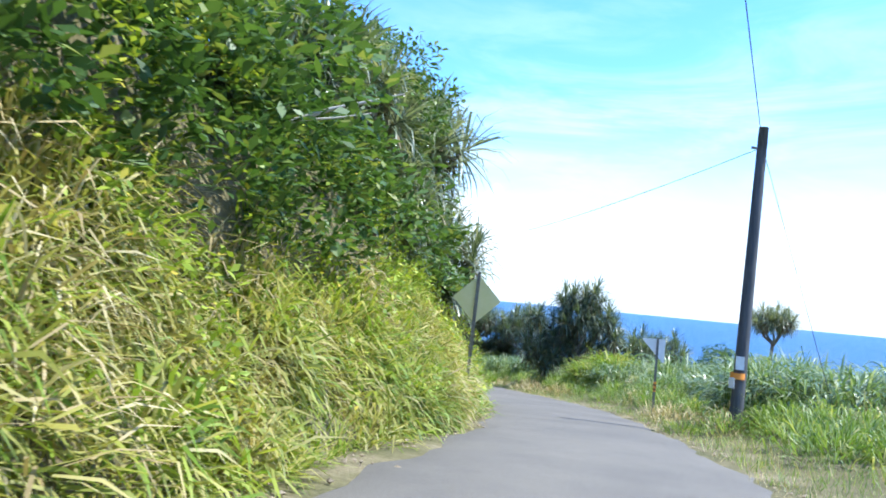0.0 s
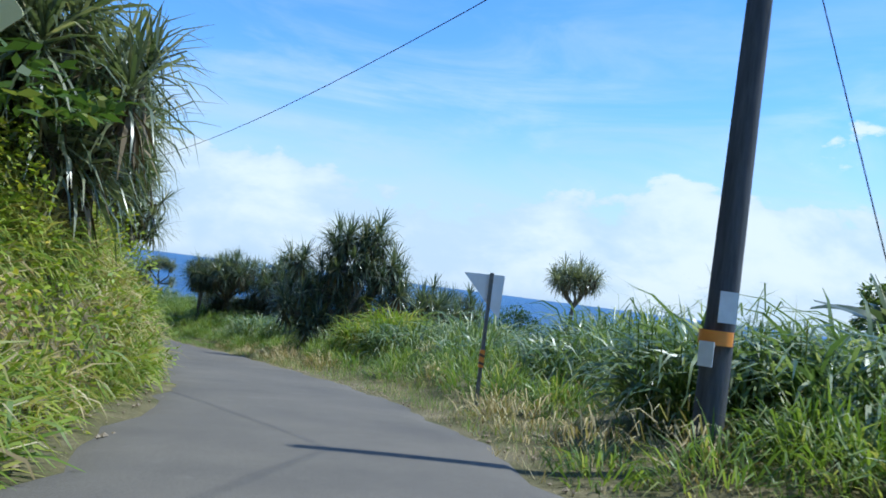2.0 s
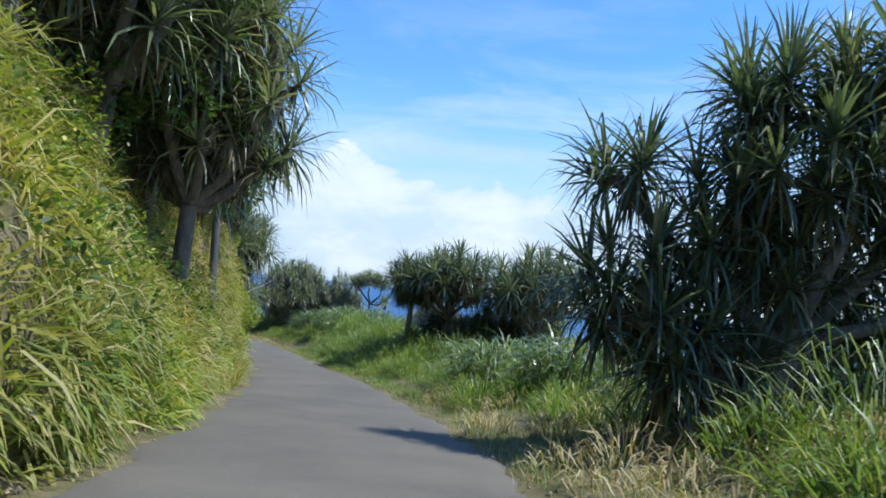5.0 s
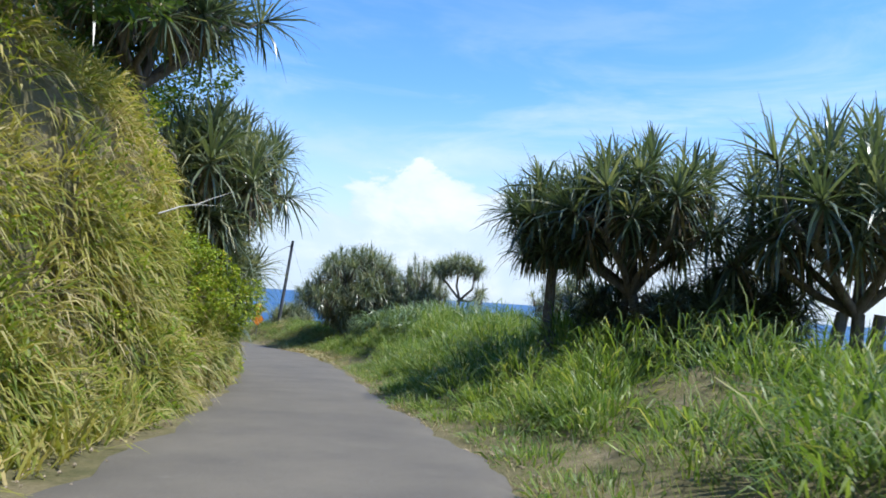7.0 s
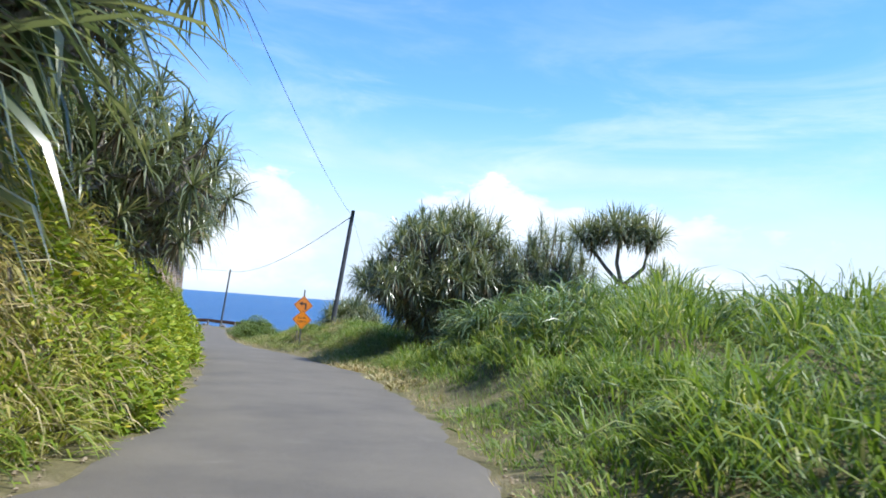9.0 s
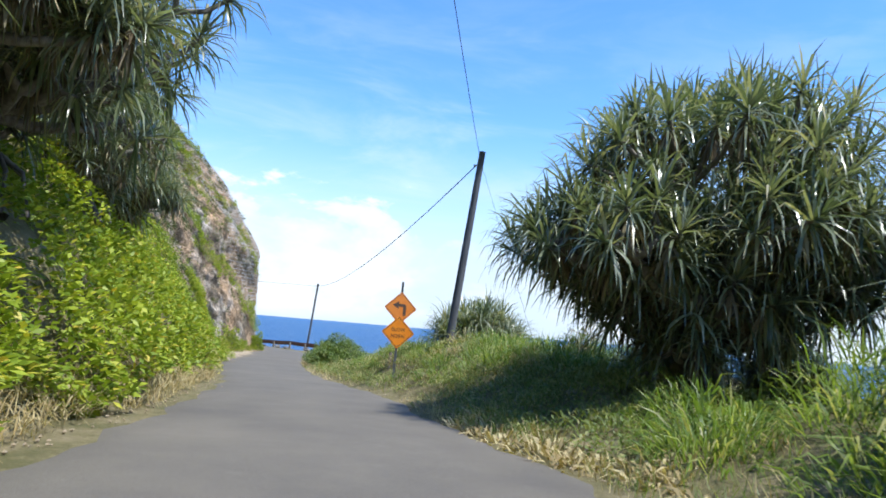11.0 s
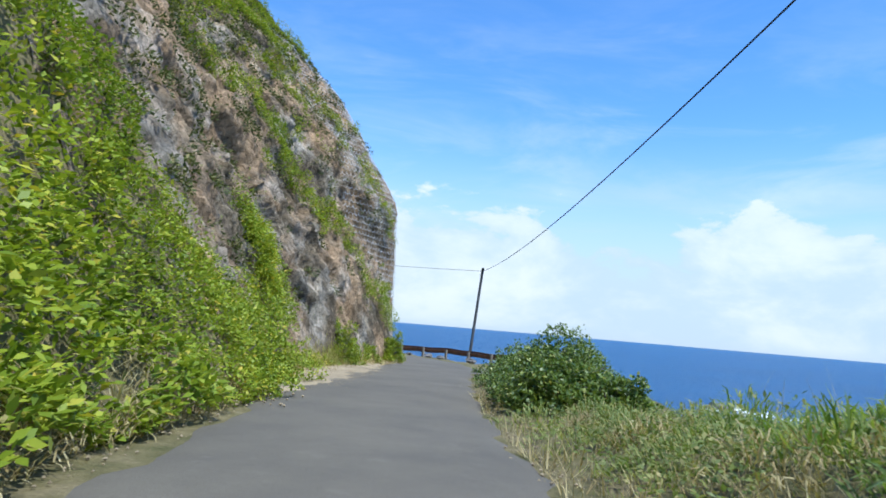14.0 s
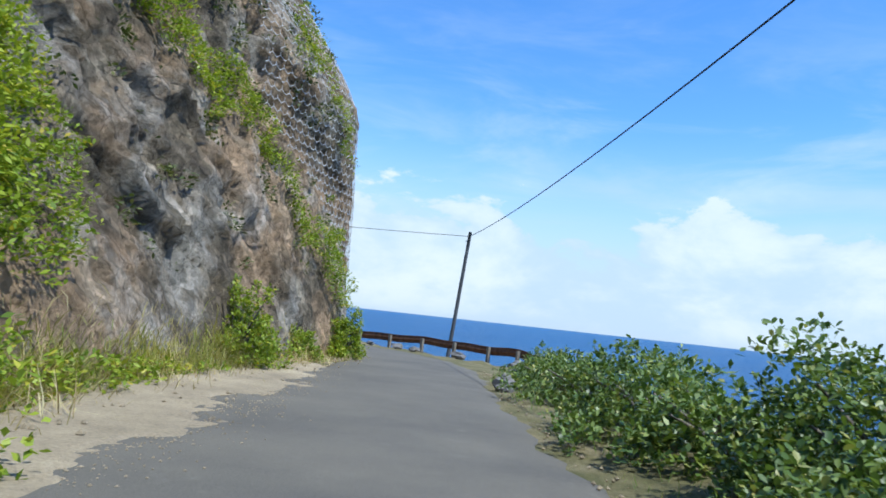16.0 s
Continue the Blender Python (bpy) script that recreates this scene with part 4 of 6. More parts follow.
leaf_cover("cliff_shrubs", p + nrm * (0.05 + 0.3 * np.clip(wave(a, vv, 1.3, 22), 0, 1))[:, None], nrm, 0.098, "shrub", "green shrubs growing in bands on the cliff", 0.32)
a = a_at(111.5) + 0.8 * rng.normal(0, 0.55, 8000)
vv = np.clip(3.4 + 1.7 * rng.normal(0, 0.5, 8000), 1.4, 6)
p, nrm = on_rock(a, vv)
leaf_cover("cliff_shrubs", p + nrm * 0.1, nrm, 0.10, "shrub", "dense green shrub hanging on the lower cliff", 0.5)
na = 130000
a = rng.uniform(A_ROCK - 1, A_NOSE - 1, na)
vv = 1.5 + 24 * rng.random(na)
keep = wave(a, vv, 2.2, 81) + 0.5 * wave(a, vv, 0.9, 82) + 0.09 * (vv - 8) > 0.05 + 0.022 * (a - A_ROCK)
a, vv = a[keep], vv[keep]
p, nrm = on_rock(a, vv)
leaf_cover("cliff_scrub", p, nrm, 0.125, "olive", "dull olive scrub and dry grass rooted in the rock", 0.22)
a = rng.uniform(a_at(76), A_ROCK + 9, 9000)
vv = np.abs(rng.normal(0, 0.5, 9000))
p, nrm = on_bank(np.minimum(a, A_ROCK), vv)
p2, n2 = on_rock(np.maximum(a, A_ROCK), vv)
sel = (a > A_ROCK)[:, None]
grass_at("dry_grass", np.where(sel, p2 + n2 * 0.2, p + nrm * 0.25), 0.26, 0.015, "straw", "dry brown grass at the foot of the cliff", 0.9, (0.4, 1.8), 2)

a = rng.uniform(a_at(108), A_NOSE - 1, 9000)
vv = np.abs(rng.normal(0, 0.45, 9000))
p, nrm = on_rock(a, vv)
out = np.stack([-np.interp(a, A, INW[:, 0]), -np.interp(a, A, INW[:, 1]), 0 * a], 1) * (np.abs(rng.normal(0, 0.35, 9000)) * (rng.random(9000) < 0.6))[:, None]
grass_at("dry_grass", np.stack([p[:, 0], p[:, 1], np.where(out.any(1), np.interp(a, A, FL[:, 2]), p[:, 2])], 1) + out, 0.36, 0.014, "straw", "dry brown grass strip along the foot of the cliff", 0.7, (0.4, 1.8), 2)
a = rng.uniform(a_at(108), a_at(118), 8000)
vv = np.abs(rng.normal(0.1, 0.3, 8000))
p, nrm = on_rock(a, vv)
grass_at("dry_grass", p + np.stack([-np.interp(a, A, INW[:, 0]), -np.interp(a, A, INW[:, 1]), 0 * a], 1) * rng.uniform(0, 0.3, 8000)[:, None], 0.34, 0.012, "golden_grass", "tan and green grass along the foot of the cliff", 0.6, (0.4, 1.6), 2)


# leafy patches on the bank before the second pole
a = rng.uniform(a_at(28), a_at(53), 20000)
vv = rng.uniform(0.6, 5.0, 20000)
keep = wave(a, vv, 2.2, 71) + 0.5 * wave(a, vv, 0.9, 72) > 0.3
p, nrm = on_bank(a[keep], vv[keep])
leaf_cover("bank_creepers", p + nrm * (0.3 + 0.35 * lumps(a[keep], vv[keep], 1.8, 73))[:, None], nrm, 0.10, "broadleaf", "dark leafy patches among the tall bank grass", 0.35)
a = rng.normal(a_at(97), 2.2, 2600)
vv = np.abs(rng.normal(0.9, 0.5, 2600))
keep = wave(a, vv, 1.3, 74) > 0.2
p, nrm = on_bank(a[keep], vv[keep])
leaf_cover("bank_creepers", p + nrm * 0.3, nrm, 0.12, "golden_grass", "yellowed leaves among the green shrubs", 0.25)
# creepers on the seaward berm
p = scatter_right(84, 107, 0.25, 5.5, 42000)
p = p[wave(p[:, 0], p[:, 1], 2.0, 91) + 0.5 * wave(p[:, 0], p[:, 1], 0.7, 92) > -0.15]
up_n = np.tile([0.0, 0.0, 1.0], (len(p), 1)) + rng.normal(0, 0.3, (len(p), 3))
leaf_cover("berm_creepers", p + np.array([0, 0, 0.05]), up_n, 0.075, "weed", "low dull green creepers over the berm", 0.16)
p = scatter_right(86, 104, 0.8, 5.0, 30000)
p = p[wave(p[:, 0], p[:, 1], 1.8, 93) > 0.45]
leaf_cover("berm_creepers", p + np.array([0, 0, 0.1]), np.tile([0.0, 0.0, 1.0], (len(p), 1)) + rng.normal(0, 0.3, (len(p), 3)), 0.08, "weed", "patches of leafy green weeds on the berm", 0.35)
a = rng.uniform(a_at(2), a_at(16), 24000)
vv = rng.uniform(2.1, 7, 24000)
keep = (a < a_at(12.5)) | (vv > 3.6)
a, vv = a[keep], vv[keep]
p, nrm = on_bank(a, vv)
leaf_cover("bank_vines", p + nrm * (0.25 + 0.4 * lumps(a, vv, 2.4, 65))[:, None], nrm, 0.15, "broadleaf", "dark green vines and shrubs over the upper bank", 0.5)


# pandanus trees
def pandanus_mesh(seed, lobes, leaf, mat, hub, leaves=40, trunk_r=0.12, droop=1.0, feet=((0, 0),), roots=True):
    """Forked limbs that carry a rosette of stiff leaves on each tip; lobes are (x, y, z, radius, height, tips)."""
    r = np.random.default_rng(seed)
    limbs, crown, dead = [], [], []
    hub = np.array(hub, float)
    for k, (fx_, fy_) in enumerate(feet):
        a_ = np.array([fx_, fy_, -0.3])
        e_ = hub + [r.normal(0, 0.12), r.normal(0, 0.12), 0.0]
        limbs.append(tube([a_, a_ * 0.6 + e_ * 0.4 + [r.normal(0, 0.08), r.normal(0, 0.08), 0], e_], [trunk_r * 1.1, trunk_r, trunk_r * 0.85], 8))
        for m_ in range(6 if roots else 0):
            t = m_ * 1.05 + r.uniform(-0.3, 0.3)
            limbs.append(tube([a_ + [math.cos(t) * 0.45, math.sin(t) * 0.45, 0.05], a_ + [math.cos(t) * 0.28, math.sin(t) * 0.28, 0.65], a_ * 0.8 + e_ * 0.2 + [0, 0, 0.6]], [0.03, 0.035, 0.04], 5))
    for lx, ly, lz, lr, lh, tips in lobes:
        c_ = np.array([lx, ly, lz], float)
        node = c_ - [0, 0, 0.45 * lh]
        mid = hub * 0.5 + node * 0.5 + [r.normal(0, 0.1), r.normal(0, 0.1), -0.12]
        limbs.append(tube([hub, mid, node], [trunk_r * 0.7, trunk_r * 0.6, trunk_r * 0.52], 7))
        forks = [node + np.array([math.cos(t) * lr * 0.4, math.sin(t) * lr * 0.4, lh * r.uniform(0.25, 0.55)]) for t in (np.arange(4) * 1.57 + r.uniform(0, 1.5))]
        for f_ in forks:
            limbs.append(tube([node, node * 0.4 + f_ * 0.6 + [0, 0, -0.08], f_], [trunk_r * 0.5, trunk_r * 0.4, trunk_r * 0.36], 6))
        for k in range(tips):
            t = k * 2.39996 + r.uniform(-0.35, 0.35)
            zz = 1 - 1.6 * (k + 0.5) / tips
            ring = math.sqrt(max(0.03, 1 - zz * zz))
            way = np.array([math.cos(t) * ring, math.sin(t) * ring, zz])
            tip_ = c_ + way * [lr, lr, lh] * r.uniform(0.72, 1.06)
            near = min(forks, key=lambda m_: np.linalg.norm(m_ - tip_))
            limbs.append(tube([near, near * 0.45 + tip_ * 0.55 + [0, 0, -0.12], tip_], [trunk_r * 0.33, trunk_r * 0.27, trunk_r * 0.24], 5))
            ax = way * 0.75 + [0, 0, 0.55] + r.normal(0, 0.18, 3)
            ax /= np.linalg.norm(ax)
            u_ = np.cross(ax, [0.3, 0.9, 0.2])
            u_ /= np.linalg.norm(u_)
            w_ = np.cross(ax, u_)
            n = int(leaves * r.uniform(1.0, 1.45))
            az = np.arange(n) * 2.39996 + r.uniform(0, 6)
            f = (np.arange(n) + 0.5) / n
            th = 0.12 + 1.75 * f ** 0.85 + r.normal(0, 0.12, n)
            d0 = ax * np.cos(th)[:, None] + (u_ * np.cos(az)[:, None] + w_ * np.sin(az)[:, None]) * np.sin(th)[:, None]
            ln = leaf * (0.62 + 0.55 * np.sin(np.pi * (0.15 + 0.7 * f))) * r.uniform(0.75, 1.15, n) * r.uniform(0.85, 1.15)
            crown.append(blades(tip_ + ax * (0.12 - 0.26 * f)[:, None], d0, ln, 0.054 * leaf * r.uniform(0.8, 1.25, n), droop * (0.15 + 1.2 * f) * r.uniform(0.3, 1.7, n), 3, 0.3, r, 3.2))
            if k % 3 != 1:
                nd = n // 3
                dd = -ax * 0.5 + r.normal(0, 0.45, (nd, 3)) + [0, 0, -0.7]
                dead.append(blades(np.repeat(tip_[None] - ax * 0.16, nd, 0), dd, leaf * r.uniform(0.5, 1.05, nd), 0.06 * leaf, 0.8, 2, 0.5, r))
    return [("trunk", mesh_np("trunk", *merge(limbs)), M["bark"]), ("crown", mesh_np("crown", *merge(crown)), M[mat]), ("dead_leaves", mesh_np("dead_leaves", *merge(dead)), M["dead_leaf"])]


def crown_lobes(seed, radius, low, top, tips, sub=5, leaf=0.9, skirt=0):
    """A lumpy dome: one lobe on top, a ring of lower ones, and a skirt that hangs under them."""
    r = np.random.default_rng(seed + 50)
    reach = max(0.3, radius - 0.5 * leaf)
    H = top - low
    out = [(r.normal(0, 0.1), r.normal(0, 0.1), low + H * 0.56, reach * 0.62, H * 0.42 - 0.3 * leaf * 0.5, int(tips * 0.3))]
    for k in range(sub):
        t = k * 6.283 / sub + r.uniform(-0.3, 0.3)
        out.append((math.cos(t) * reach * 0.58, math.sin(t) * reach * 0.58, low + H * r.uniform(0.36, 0.56), reach * r.uniform(0.36, 0.5), H * r.uniform(0.22, 0.32), int(tips * 0.7 / sub)))
    for k in range(skirt):
        t = k * 6.283 / skirt + r.uniform(-0.3, 0.3)
        out.append((math.cos(t) * reach * r.uniform(0.3, 0.55), math.sin(t) * reach * r.uniform(0.3, 0.55), low + H * r.uniform(0.1, 0.26), reach * 0.28, H * 0.12, 5))
    return out


def great_lobes():
    """A wide, full crown: a shell on top, lumps along its rim, and heads that fill the inside down to the trunk."""
    r = np.random.default_rng(77)
    out = [(0.2, 0, 4.1, 2.6, 2.0, 58)]
    out += [(0.5, 0.2, 5.5, 1.0, 0.7, 10), (-1.0, -0.4, 5.0, 1.0, 0.6, 10), (1.4, -0.5, 4.9, 1.0, 0.6, 10)]
    for n, ring, z, lr, lh, tips in ((11, 2.75, 3.1, 0.8, 0.7, 9), (9, 1.9, 2.2, 0.8, 0.6, 8), (7, 1.2, 1.4, 0.7, 0.5, 6), (6, 1.3, 3.4, 1.0, 0.8, 6)):
        for k in range(n):
            t = k * 6.283 / n + r.uniform(-0.25, 0.25)
            q_ = ring * r.uniform(0.88, 1.12)
            out.append((math.cos(t) * q_, math.sin(t) * q_, z + r.uniform(-0.35, 0.35), lr, lh, tips))
    return out


PAN = {
    "great_dome": pandanus_mesh(21, great_lobes(), 0.85, "pandanus_pale", (0.1, 0, 1.2), 32, 0.17, 2.2, ((0.3, -1.3), (-1.1, -0.3), (-0.2, 1.4))),
    "dome": pandanus_mesh(1, crown_lobes(1, 3.6, 0.9, 6.0, 120, 9, 0.8, 6), 0.82, "pandanus_pale", (0.1, 0, 1.3), 34, 0.16, 1.9, ((0, 0), (0.7, 0.5), (-0.6, 0.6))),
    "grove": pandanus_mesh(2, ((0.0, 0.1, 3.1, 1.0, 1.0, 18), (-0.45, 0.3, 4.05, 0.55, 0.5, 8), (0.55, -0.2, 4.25, 0.45, 0.6, 7), (1.25, -0.2, 3.0, 0.6, 0.7, 10), (1.7, -0.4, 2.2, 0.45, 0.5, 5), (-0.9, 0.3, 2.3, 0.6, 0.9, 10), (1.1, 0.4, 1.3, 0.5, 0.5, 5),
                               (-2.1, 0.9, 3.05, 0.4, 0.3, 5), (-1.9, 0.5, 1.35, 0.75, 0.8, 14), (-1.2, 0.3, 0.75, 0.7, 0.6, 10), (0.6, 0.7, 1.9, 0.6, 0.5, 5), (0.1, 0.9, 1.0, 0.6, 0.5, 6), (-0.2, 0.2, 1.9, 0.6, 0.6, 8)), 0.84, "pandanus", (-0.2, 0, 1.0), 42, 0.15, 1.15, ((-0.4, 0), (0.35, 0.25), (-1.3, 0.3))),
    "hooked": pandanus_mesh(23, ((0, -2.6, 1.7, 0.7, 0.45, 10), (0.95, -2.2, 1.6, 0.65, 0.45, 9), (-0.95, -2.3, 1.5, 0.65, 0.45, 9), (0.2, -1.5, 2.3, 0.75, 0.5, 10), (0.5, -3.2, 1.2, 0.5, 0.35, 7)), 0.85, "pandanus_pale", (0, -1.1, 0.7), 38, 0.13, 1.7),
    "open": pandanus_mesh(3, crown_lobes(3, 2.5, 1.3, 5.3, 64, 6, 0.9, 0), 0.92, "pandanus", (0, 0, 1.7), 36, 0.12, 0.95, ((0, 0), (0.6, 0.3), (-0.5, 0.5))),
    "tall": pandanus_mesh(4, crown_lobes(4, 2.6, 2.0, 7.8, 60, 7, 0.9, 4), 0.92, "pandanus_pale", (0, 0, 2.2), 32, 0.16, 1.3),
    "umbrella": pandanus_mesh(6, crown_lobes(6, 1.8, 3.6, 5.4, 38, 4, 0.8), 0.8, "pandanus_pale", (0.1, 0, 3.2), 38, 0.12, 1.1),
    "crooked": pandanus_mesh(16, ((0.2, 0, 4.7, 0.75, 0.32, 16), (-0.9, 0.1, 4.4, 0.5, 0.3, 9), (1.15, 0.1, 4.5, 0.4, 0.25, 7), (1.5, -0.1, 3.0, 0.32, 0.22, 5)), 0.7, "pandanus_pale", (0.35, 0.1, 2.8), 38, 0.11, 1.0, ((0, 0),)),
    "stout": pandanus_mesh(10, crown_lobes(10, 2.2, 2.7, 6.0, 46, 5, 0.9, 5), 1.0, "pandanus", (0, 0, 2.9), 40, 0.19, 1.0),
    "shag": pandanus_mesh(8, crown_lobes(8, 1.6, 0.5, 3.2, 34, 4, 0.9, 4), 0.9, "pandanus_pale", (0, 0, 0.9), 38, 0.11, 1.4),
    "mound": pandanus_mesh(9, ((0, 0, 0.75, 0.8, 0.6, 26), (0.75, 0.2, 0.5, 0.6, 0.5, 16), (-0.75, -0.1, 0.45, 0.6, 0.5, 16)), 0.8, "pandanus_pale", (0, 0, 0.05), 46, 0.06, 2.2, ((0, 0),), False),
    "small": pandanus_mesh(5, crown_lobes(5, 1.55, 0.2, 3.0, 32, 4, 0.8, 4), 0.8, "pandanus", (0, 0, 0.6), 38, 0.10, 1.0),
}


def pandanus(kind, x, y, z, turn=0.0, scale=1.0, squash=1.0, label="", lean=0.0):
    t = thing("pandanus_tree", label or "screw pine with drooping strap leaves on forked limbs", "tree", "pandanus trees along the road")
    for name, me, mat in PAN[kind]:
        put(name, me, mat, t, "hanging dry brown leaves" if name == "dead_leaves" else "")
    t.matrix_world = pose(x, y, z, lean, 0, turn) @ Matrix.Diagonal((scale, scale, scale * squash, 1))
    return t


def gz(x, y):
    return float(ground_z([x], [y])[0])


def bank_place(y, v):
    p, _ = on_bank(np.array([a_at(y)]), np.array([v]))
    return p[0]


# seaward side
for kind, x, y, turn, sc, sq_, lab in (
        ("grove", 9.55, 40.6, 0, 1.0, 1.0, "large many-headed screw pine on the grass verge"),
        ("small", 12.6, 41.0, 80, 1.1, 1.0, ""),
        ("small", 6.0, 64.8, 10, 0.75, 0.75, ""),
        ("open", 5.0, 63.7, 10, 1.08, 0.9, "screw pine with bare pale forked limbs above the grass"),
        ("stout", 3.3, 64.2, 60, 0.68, 1.0, "screw pine with a stout bare trunk standing in tall grass"),
        ("small", 4.7, 64.9, 10, 0.95, 0.8, "low dark screw pine thicket under taller crowns"),
        ("small", 6.4, 62.8, 100, 0.9, 0.75, ""),
        ("small", 7.7, 63.6, 200, 1.0, 0.9, "low dark screw pine thicket under taller crowns"),
        ("open", 8.7, 61.6, 50, 1.1, 0.95, "screw pine with bare pale forked limbs above the grass"),
        ("great_dome", -8.6, 91.6, 0, 1.0, 0.95, "broad domed screw pine casting shade over the road edge"),
        ("dome", -4.2, 90.4, 60, 0.6, 1.5, "broad screw pine rising behind cane grass on the berm"),
        ("mound", -9.2, 94.6, 10, 0.75, 0.9, "low clump of strap-leaved seedlings under a domed screw pine"),
        ("mound", -7.0, 93.8, 100, 0.8, 0.9, "low clump of strap-leaved seedlings under a domed screw pine"),
        ("crooked", -1.9, 88.6, 0, 1.0, 1.0, "screw pine with flat tufts on a crooked bare stem"),
        ("dome", 4.4, 73.2, 140, 0.55, 0.8, "low domed screw pine above the grass"),
        ("small", 11.8, 83.0, 20, 1.2, 0.9, ""),
        ("mound", -15.9, 101.0, 40, 1.12, 1.05, "low clump of upright strap-leaved screw pine beside the pole"),
        ("small", 14.6, 43.0, 40, 1.1, 0.9, "")):
    pandanus(kind, x, y, gz(x, y) - 0.1, turn, sc, sq_, lab)
# hill side
for kind, y, v_, turn, sc in (("shag", 22.6, 2.4, 15, 1.05), ("umbrella", 24.5, 3.9, 100, 1.05), ("shag", 20.6, 4.4, 100, 1.25), ("tall", 45.5, 1.6, 100, 1.12), ("tall", 40, 4.6, 10, 1.0), ("tall", 51, 4.2, 200, 1.05),
                              ("open", 66.4, 2.2, 70, 1.1), ("shag", 63.6, 3.0, 40, 1.25), ("open", 62.5, 5.2, 200, 1.15), ("shag", 66.0, 1.2, 150, 1.1), ("dome", 73.4, 2.1, 80, 0.70), ("dome", 85.5, 3.7, 210, 0.95), ("shag", 16.4, 4.6, 320, 0.9), ("small", 12.2, 4.3, 30, 0.5), ("shag", 14.4, 5.0, 70, 0.8), ("shag", 17.6, 3.3, 250, 0.8), ("small", 94.5, 5.0, 10, 1.25), ("tall", 42.5, 3.0, 250, 1.05), ("tall", 48.5, 3.2, 320, 1.05), ("dome", 80.2, 2.9, 130, 0.72), ("dome", 90.6, 4.8, 30, 0.6), ("shag", 92.6, 5.2, 30, 1.05), ("tall", 69.5, 2.0, 220, 0.82)):
    bx, by, bz = bank_place(y, v_)
    pandanus(kind, bx, by, bz - 0.2, turn, sc, 1.0, "screw pine leaning out from the bank above the road")


# trees that lean out over the road
for kind, y, v_, turn, sc, lean in (("hooked", 83.4, 4.6, 120, 0.8, 0), ("hooked", 94.2, 5.6, 127, 0.66, 0)):
    bx, by, bz = bank_place(y, v_)
    pandanus(kind, bx, by, bz - 0.2, turn, sc, 1.0, "screw pine leaning out on a curved stem above the road", lean)


# broad-leaved trees
def broad_mesh(seed, height, radius, leaf, count, mat="broadleaf", clumps=46):
    r = np.random.default_rng(seed)
    limbs, ctrs = [], []
    limbs.append(tube([(0, 0, -0.3), (0.1, 0.05, height * 0.3), (0.0, 0.1, height * 0.62)], [0.16, 0.12, 0.07], 8))
    for k in range(clumps):
        t = k * 2.39996
        f = (k + 0.5) / clumps
        zz = 1 - 1.75 * f
        rr = radius * math.sqrt(max(0.05, 1 - zz * zz)) * r.uniform(0.55, 1.08)
        c_ = np.array([math.cos(t) * rr, math.sin(t) * rr, height * 0.55 + height * 0.45 * zz * r.uniform(0.8, 1.1)])
        ctrs.append(c_)
        if k % 2 == 0:
            limbs.append(tube([(0, 0.08, height * r.uniform(0.25, 0.55)), c_ * 0.55 + np.array([0, 0, height * 0.2]), c_], [0.05, 0.03, 0.012], 5))
    ctrs = np.array(ctrs)
    which = r.integers(0, clumps, count)
    off = r.normal(0, 1, (count, 3))
    off /= np.linalg.norm(off, axis=1)[:, None]
    size = r.uniform(0.5, 1.0, clumps) * radius * 0.36
    pos = ctrs[which] + off * (size[which] * r.uniform(0.4, 1.0, count) ** 0.5)[:, None] * np.array([1, 1, 0.75])
    az = np.arctan2(off[:, 1], off[:, 0]) + r.normal(0, 0.7, count)
    crown = leaflets(pos, az, r.normal(-0.1, 0.55, count), leaf * r.uniform(0.6, 1.3, count), leaf * 0.5 * r.uniform(0.7, 1.2, count))
    return [("trunk", mesh_np("trunk", *merge(limbs)), M["bark"]), ("crown", mesh_np("crown", *crown), M[mat])]


BROAD = [broad_mesh(11, 6.5, 2.9, 0.20, 11000), broad_mesh(12, 5.2, 2.5, 0.19, 9500), broad_mesh(13, 4.2, 1.7, 0.20, 5000, clumps=26), broad_mesh(14, 3.4, 1.7, 0.17, 5600, "shrub", 34), broad_mesh(15, 6.2, 3.0, 0.36, 9000, "naupaka", 44)]


def broad_tree(k, x, y, z, turn=0.0, scale=1.0, tall=1.0, label="dense green broad-leaved tree on the bank", name="broadleaf_tree"):
    t = thing(name, label, "tree", "broad-leaved trees")
    for nm, me, mat in BROAD[k]:
        put(nm, me, mat, t)
    t.matrix_world = pose(x, y, z, 0, 0, turn) @ Matrix.Diagonal((scale, scale, scale * tall, 1))
    return t


for k, y, v_, turn, sc in ((1, 18.2, 5.0, 110, 0.75),
                           (2, 66.0, 1.4, 130, 0.6), (3, 61.8, 1.6, 20, 0.6), (3, 63.8, 1.2, 140, 0.6), (0, 70, 7.5, 250, 1.0), (1, 43.5, 4.4, 40, 1.0), (1, 49.5, 4.6, 200, 1.0), (1, 55.5, 5.0, 100, 0.9)):
    bx, by, bz = bank_place(y, v_)
    broad_tree(k, bx, by, bz - 0.3, turn, sc)
pandanus("umbrella", 21.6, 45.8, gz(21.6, 45.8) - 0.1, 20, 0.92, 1.06, "slender screw pine with a rounded crown standing in the grass")
broad_tree(1, 19.4, 47.5, gz(19.4, 47.5) - 0.9, 90, 0.6, 1.0, "round dark green bush in the grass", "round_bush")


